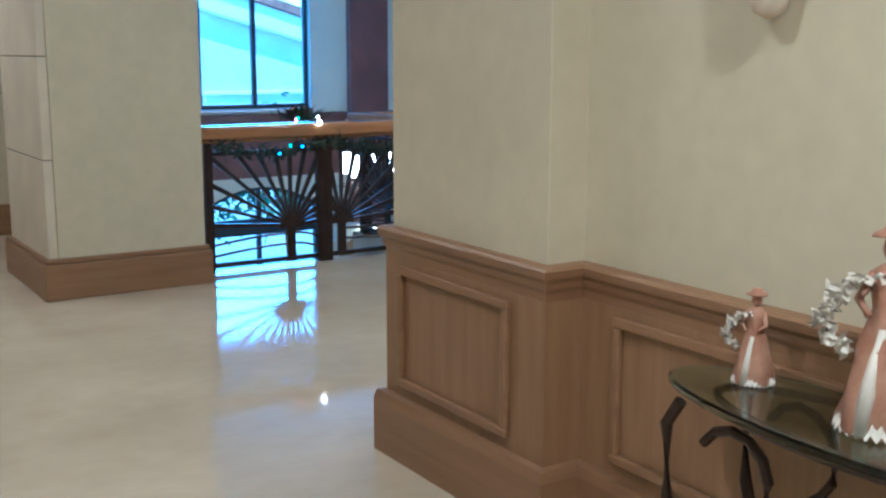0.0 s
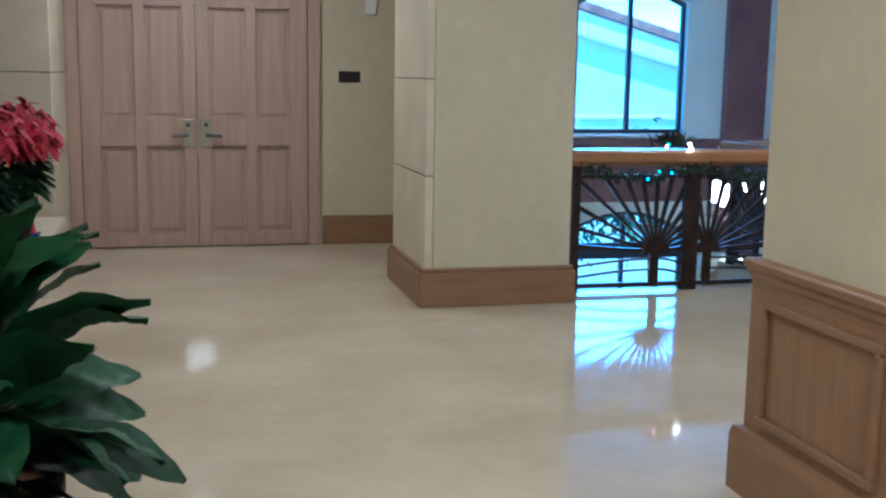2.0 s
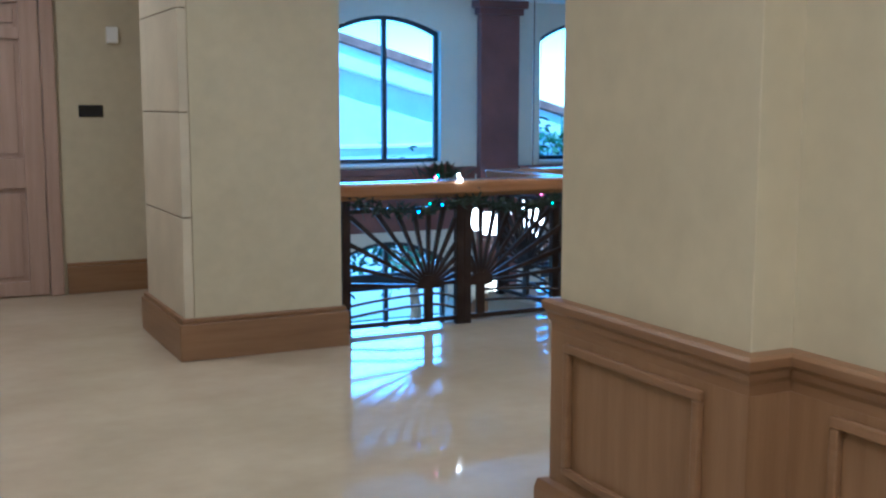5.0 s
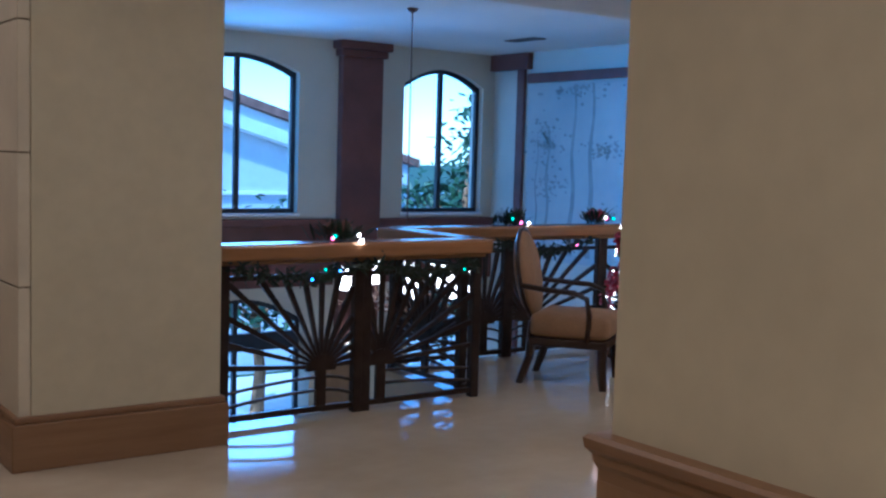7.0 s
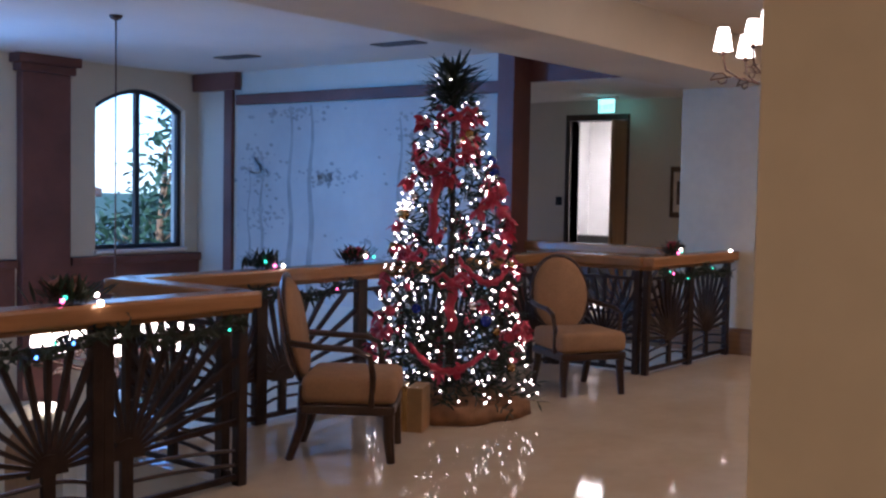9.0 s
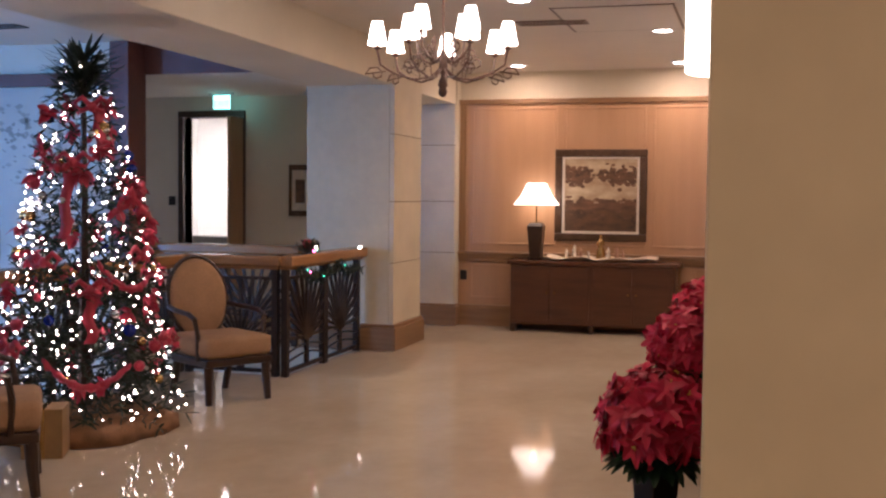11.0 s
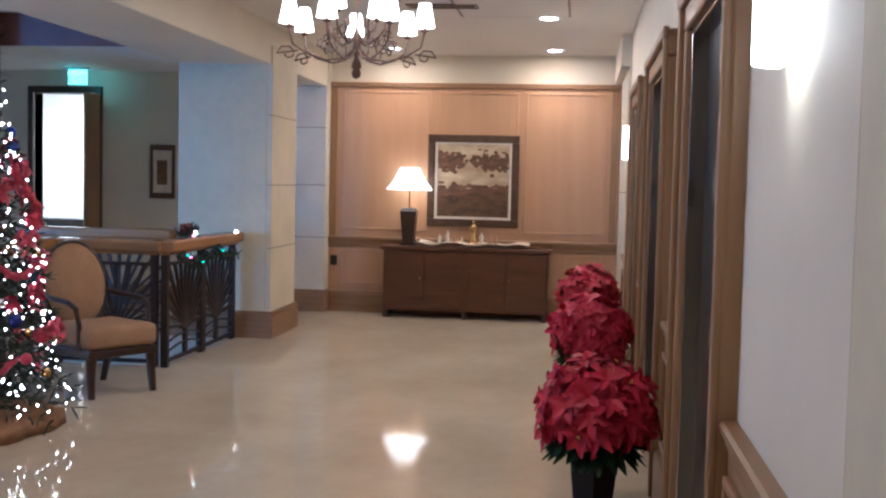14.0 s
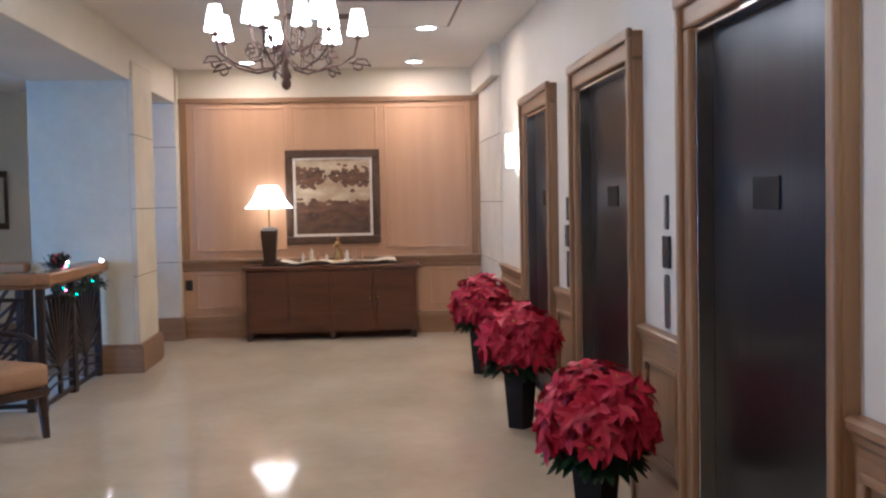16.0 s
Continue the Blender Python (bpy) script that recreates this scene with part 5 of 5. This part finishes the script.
def lady(x, y, h, rz, label):
    """A robed porcelain figure with a draped scarf and hat, one plain mesh with two glazes."""
    b = Build()
    b.lathe([(0.20 * h, 0), (0.215 * h, 0.03 * h), (0.17 * h, 0.2 * h), (0.13 * h, 0.4 * h), (0.075 * h, 0.58 * h), (0.095 * h, 0.68 * h), (0.085 * h, 0.76 * h), (0.03 * h, 0.80 * h)], (0, 0, 0), 40, 0.09)
    b.ball((0, 0, 0.865 * h), 0.055 * h, 12, 1.25)
    b.lathe([(0.11 * h, 0.92 * h), (0.10 * h, 0.935 * h), (0.06 * h, 0.95 * h), (0.045 * h, 0.985 * h)], (0.01 * h, 0, 0), 16, 0.1)
    for sgn in (-1, 1):
        b.tube([(0, sgn * 0.08 * h, 0.74 * h), (-0.06 * h, sgn * 0.13 * h, 0.62 * h), (-0.11 * h, sgn * 0.06 * h, 0.56 * h)], 0.028 * h, 8, 0.018 * h)
    n0 = len(b.f)
    q = random.Random(5)
    for i in range(26):
        t = i / 25
        c = Vector((-0.08 - 0.06 * math.sin(3 * t), 0.05 + 0.22 * math.sin(2.6 * t), 0.74 - 0.36 * t)) * h
        c += Vector((q.gauss(0, 0.012), q.gauss(0, 0.02), q.gauss(0, 0.012))) * h
        b.ball(c, 0.016 * h, 6)
        for _ in range(4):
            d = Vector((q.uniform(-1, 1), q.uniform(-1, 1), q.uniform(-1, 0.6))).normalized() * q.uniform(0.04, 0.075) * h
            b.leaf(c, c + d, 0.05 * h, (q.uniform(-1, 1), q.uniform(-1, 1), 1), 0.5)
    b.tube([(-0.09 * h, -0.01 * h, 0.5 * h), (-0.135 * h, 0.02 * h, 0.25 * h), (-0.185 * h, 0.03 * h, 0.01 * h)], 0.025 * h, 8, 0.05 * h)
    for i in range(30):
        a = 6.283 * i / 30
        b.leaf((0.17 * h * math.cos(a), 0.17 * h * math.sin(a), 0.09 * h), (0.225 * h * math.cos(a + 0.05), 0.225 * h * math.sin(a + 0.05), 0.004 * h), 0.06 * h, (math.cos(a), math.sin(a), 0.3), 0.4)
    me = b.mesh("porcelain_figurine", ROSECER, True)
    me.materials.append(WHITECER)
    for i, p in enumerate(me.polygons):
        if i >= n0:
            p.material_index = 1
    ob = new("porcelain_figurine", me)
    ob.matrix_world = pose(x, y, 0.76, 0, 0, rz)
    return tagged(ob, label, "figurine", "figurines on the glass table")


lady(2.135, 3.02, 0.245, 20, "small porcelain lady in a rose-brown dress with white scarf")
lady(2.10, 2.62, 0.47, 15, "tall porcelain lady in a rose-brown dress with white scarf")

# ---------- hearth corner ----------
hb = thing("hearth", pose(0, 0, 0), "raised cream stone hearth ledge", "hearth")
part("slab", Build().box(-2.245, 7.205, 0.37, -0.82, 10.028, 0.45, 0.012), STONE, hb)
part("base", Build().box(-2.245, 7.21, 0, -0.87, 10.028, 0.37, 0.006), STONE, hb)
structure("trim_hearth_panel", Build().box(-2.248, 7.205, 0.45, -2.20, 10.095, 3.1, 0.01).box(-1.46, 10.03, 0.45, -1.314, 10.098, 3.1, 0.008), BROWN, "reddish wood panel behind the hearth", "trim")
poinsettia(-1.24, 8.15, 41, r=0.37, base=0.45, h=0.57, material=REDPETAL2, label="bright red poinsettia in a dark pot on the hearth", n=115, potr=0.19, low=0.15)
poinsettia(-1.06, 8.75, 42, r=0.33, base=0.45, h=0.58, material=REDPETAL2, label="bright red poinsettia in a dark pot on the hearth", n=100, potr=0.17, low=0.15)
for x, y in ((-1.61, 9.0), (-1.44, 9.3)):
    cv = thing("carved_post", pose(x, y, 0.45), "tall dark carved wooden post with wavy sides", "sculpture", "carved posts on the hearth")
    part("shaft", Build().lathe([(0.10 + 0.03 * math.sin(i * 0.62 + 2.0), i * 0.08) for i in range(33)], (0, 0, 0), 14), DARKWOOD, cv, smooth=True)
    part("base", Build().box(-0.1, -0.1, 0, 0.1, 0.1, 0.05, 0.008), DARKWOOD, cv)
fg = thing("ornament_figure", pose(-0.98, 8.98, 0.45), "small red ornament on the hearth", "ornament")
part("body", Build().lathe([(0.05, 0), (0.055, 0.05), (0.03, 0.16), (0.035, 0.2), (0.01, 0.27)], (0, 0, 0), 12), RIBBON, fg, smooth=True)
part("base", Build().box(-0.08, -0.07, 0, 0.08, 0.07, 0.025, 0.004), BLUEGLOSS, fg)

# ---------- broad-leaved plant ----------
pl = thing("potted_plant", pose(-0.62, 4.25, 0), "broad-leaved green plant in a dark round pot", "potted plant")
part("pot", Build().lathe([(0.20, 0), (0.25, 0.05), (0.28, 0.40), (0.31, 0.42), (0.31, 0.47), (0.27, 0.47), (0.26, 0.43)], (0, 0, 0), 28), POT, pl, smooth=True)
part("soil", Build().lathe([(0.262, 0.40), (0.262, 0.435)], (0, 0, 0), 20), BURLAP, pl)


def broad_leaf(q, a, tilt, L, w, z0):
    """A long oval leaf that arches over, on a stalk."""
    b = Build()
    n, m = 9, 4
    out = Vector((math.cos(a), math.sin(a), 0))
    side = Vector((-out.y, out.x, 0))
    p, ang = Vector((0, 0, z0)) + out * 0.06, tilt
    pts = []
    st = [Vector((0, 0, 0.43)) + out * 0.03]
    for i in range(4):
        st.append(p.copy())
        p = p + (out * math.cos(ang) + Vector((0, 0, math.sin(ang)))) * 0.04
        ang -= 0.05
    for i in range(n + 1):
        pts.append((p.copy(), ang))
        p = p + (out * math.cos(ang) + Vector((0, 0, math.sin(ang)))) * (L / n)
        ang -= 0.075 + 0.06 * q.random()
    roll = q.uniform(-0.7, 0.7)
    for i, (c, g) in enumerate(pts):
        t = i / n
        ww = w * math.sin(math.pi * min(0.985, 0.05 + 0.95 * t)) ** 0.75 * (1 - 0.25 * t)
        up = -out * math.sin(g) + Vector((0, 0, math.cos(g)))
        sd = side * math.cos(roll) + up * math.sin(roll)
        u2 = up * math.cos(roll) - side * math.sin(roll)
        for k in range(-m, m + 1):
            s = k / m
            b.v.append(tuple(c + sd * ww * s + u2 * (0.16 * ww * abs(s) ** 1.5 + 0.010 * math.sin(i * 1.9 + k))))
    c2 = 2 * m + 1
    b.f += [(i * c2 + k, i * c2 + k + 1, (i + 1) * c2 + k + 1, (i + 1) * c2 + k) for i in range(n) for k in range(2 * m)]
    # low, flat leaves take the darker green, for the shade low in the plant
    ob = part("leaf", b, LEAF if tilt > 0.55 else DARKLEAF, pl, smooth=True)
    part("stalk", Build().tube(st + [pts[0][0]], 0.008, 6), LEAF, ob)


pq = random.Random(12)
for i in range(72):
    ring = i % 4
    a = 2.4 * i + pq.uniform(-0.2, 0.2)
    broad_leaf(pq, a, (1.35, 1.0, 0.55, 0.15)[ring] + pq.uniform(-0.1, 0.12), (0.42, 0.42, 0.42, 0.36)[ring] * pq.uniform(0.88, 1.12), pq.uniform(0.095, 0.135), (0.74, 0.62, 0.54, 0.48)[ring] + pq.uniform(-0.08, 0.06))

# ---------- storey below, seen through the railing ----------
fp = thing("stone_arch", pose(8.24, 16.55, -3.45), "rounded stone arch surround on the wall of the storey below", "fireplace")
no = 16
ring = Build()
vs = []
for y in (-0.16, 0.15):
    for r in (0.60, 0.40):
        vs += [(-r, y, -0.15)] + [(r * math.cos(math.pi - math.pi * i / no), y, 1.75 + r * math.sin(math.pi * i / no)) for i in range(no + 1)] + [(r, y, -0.15)]
k = no + 3
fs = []
for i in range(k - 1):
    fs += [(i, i + 1, k + i + 1, k + i), (2 * k + i, 3 * k + i, 3 * k + i + 1, 2 * k + i + 1), (i, 2 * k + i, 2 * k + i + 1, i + 1), (k + i, k + i + 1, 3 * k + i + 1, 3 * k + i)]
ring.add(vs, fs)
part("surround", ring, STONE, fp)
part("recess", Build().box(-0.40, 0.02, -0.15, 0.40, 0.10, 2.1), OAK_V, fp)
ws = thing("uplight_sconce", pose(8.36, 16.33, -1.27), "small lit wall uplight over the arch", "wall lamp")
part("bowl", Build().lathe([(0.02, 0), (0.10, 0.06), (0.13, 0.14), (0.12, 0.15)], (0, 0, 0), 16), SCONCE, ws)
part("bracket", Build().tube([(0, 0, 0.03), (0, 0.1, 0.0), (0, 0.22, 0.0)], 0.012), BRONZE, ws)

# ---------- outside ----------
structure("ground", Build().box(-400, 17.05, -4.0, 400, 900, -3.8), GRASS, "lawn and planting reaching into the distance", "ground")
structure("pavement", Build().box(-10, 17.03, -3.8, 30, 26.45, -3.74), WHITETRIM, "pale terrace paving outside the lower windows", "pavement")
nb = thing("neighbour_house", pose(0, 0, 0), "pale stucco house with a sloping clay-tile roof outside the window", "house")
part("wall", Build().prism([(2, -3.9), (24, -3.9), (24, -3.0), (15.5, 0.95), (2, 4.65)], "y", 27.0, 33.0), STUCCO, nb)
part("fascia", Build().prism([(1.0, 4.93), (16.0, 0.83), (16.0, 1.33), (1.0, 5.53)], "y", 26.5, 33.5), WHITETRIM, nb, "white sloping eave board")
part("roof", Build().prism([(1.0, 5.54), (16.2, 1.30), (16.2, 1.50), (1.0, 5.76)], "y", 26.3, 33.7), ROOFTILE, nb)
part("ledge", Build().box(2, 26.9, 0.55, 24, 27.05, 0.63, 0.01), WHITETRIM, nb)


def garden_tree(x, y, h, r, seed, low=0.25):
    q = random.Random(seed)
    t = thing("tree", pose(x, y, -3.9), "leafy green garden tree outside the window", "tree", "garden trees")
    part("trunk", Build().tube([(0, 0, 0), (0.1, 0, h * 0.35), (0.0, 0.1, h * 0.7), (0.1, 0, h * 0.95)], 0.16, 8, 0.03), BURLAP, t)
    b = Build()
    lv = Build()
    for i in range(26):
        a, z = q.uniform(0, 6.28), h * q.uniform(low, 0.95)
        rr = r * q.uniform(0.4, 1.0) * math.sin(math.pi * min(0.95, z / h)) ** 0.6
        e = Vector((rr * math.cos(a), rr * math.sin(a), z + 0.2))
        b.tube([(0.05, 0, z - 0.4), e * 0.5 + Vector((0, 0, z * 0.5 - 0.1)), e], 0.04, 5, 0.008)
        for _ in range(80):
            c = e + Vector((q.gauss(0, 0.38), q.gauss(0, 0.38), q.gauss(0, 0.32)))
            d = Vector((q.uniform(-1, 1), q.uniform(-1, 1), q.uniform(-1, 0.5))).normalized() * q.uniform(0.14, 0.26)
            lv.leaf(c, c + d, 0.10, (q.uniform(-1, 1), q.uniform(-1, 1), 1))
    part("limbs", b, BURLAP, t)
    part("crown", lv, TREELEAF, t, kind="stuff")


for i, (x, y, h, r) in enumerate(((14.2, 21.5, 6.6, 1.8), (16.8, 22.5, 7.6, 2.0), (12.4, 23.5, 5.2, 1.6), (18.5, 25, 8.5, 2.2), (6.4, 21.5, 4.0, 1.5), (9.3, 21.5, 3.9, 1.5), (12.2, 21.0, 4.0, 1.5))):
    garden_tree(x, y, h, r, 60 + i, 0.6 if h < 4.5 else 0.25)
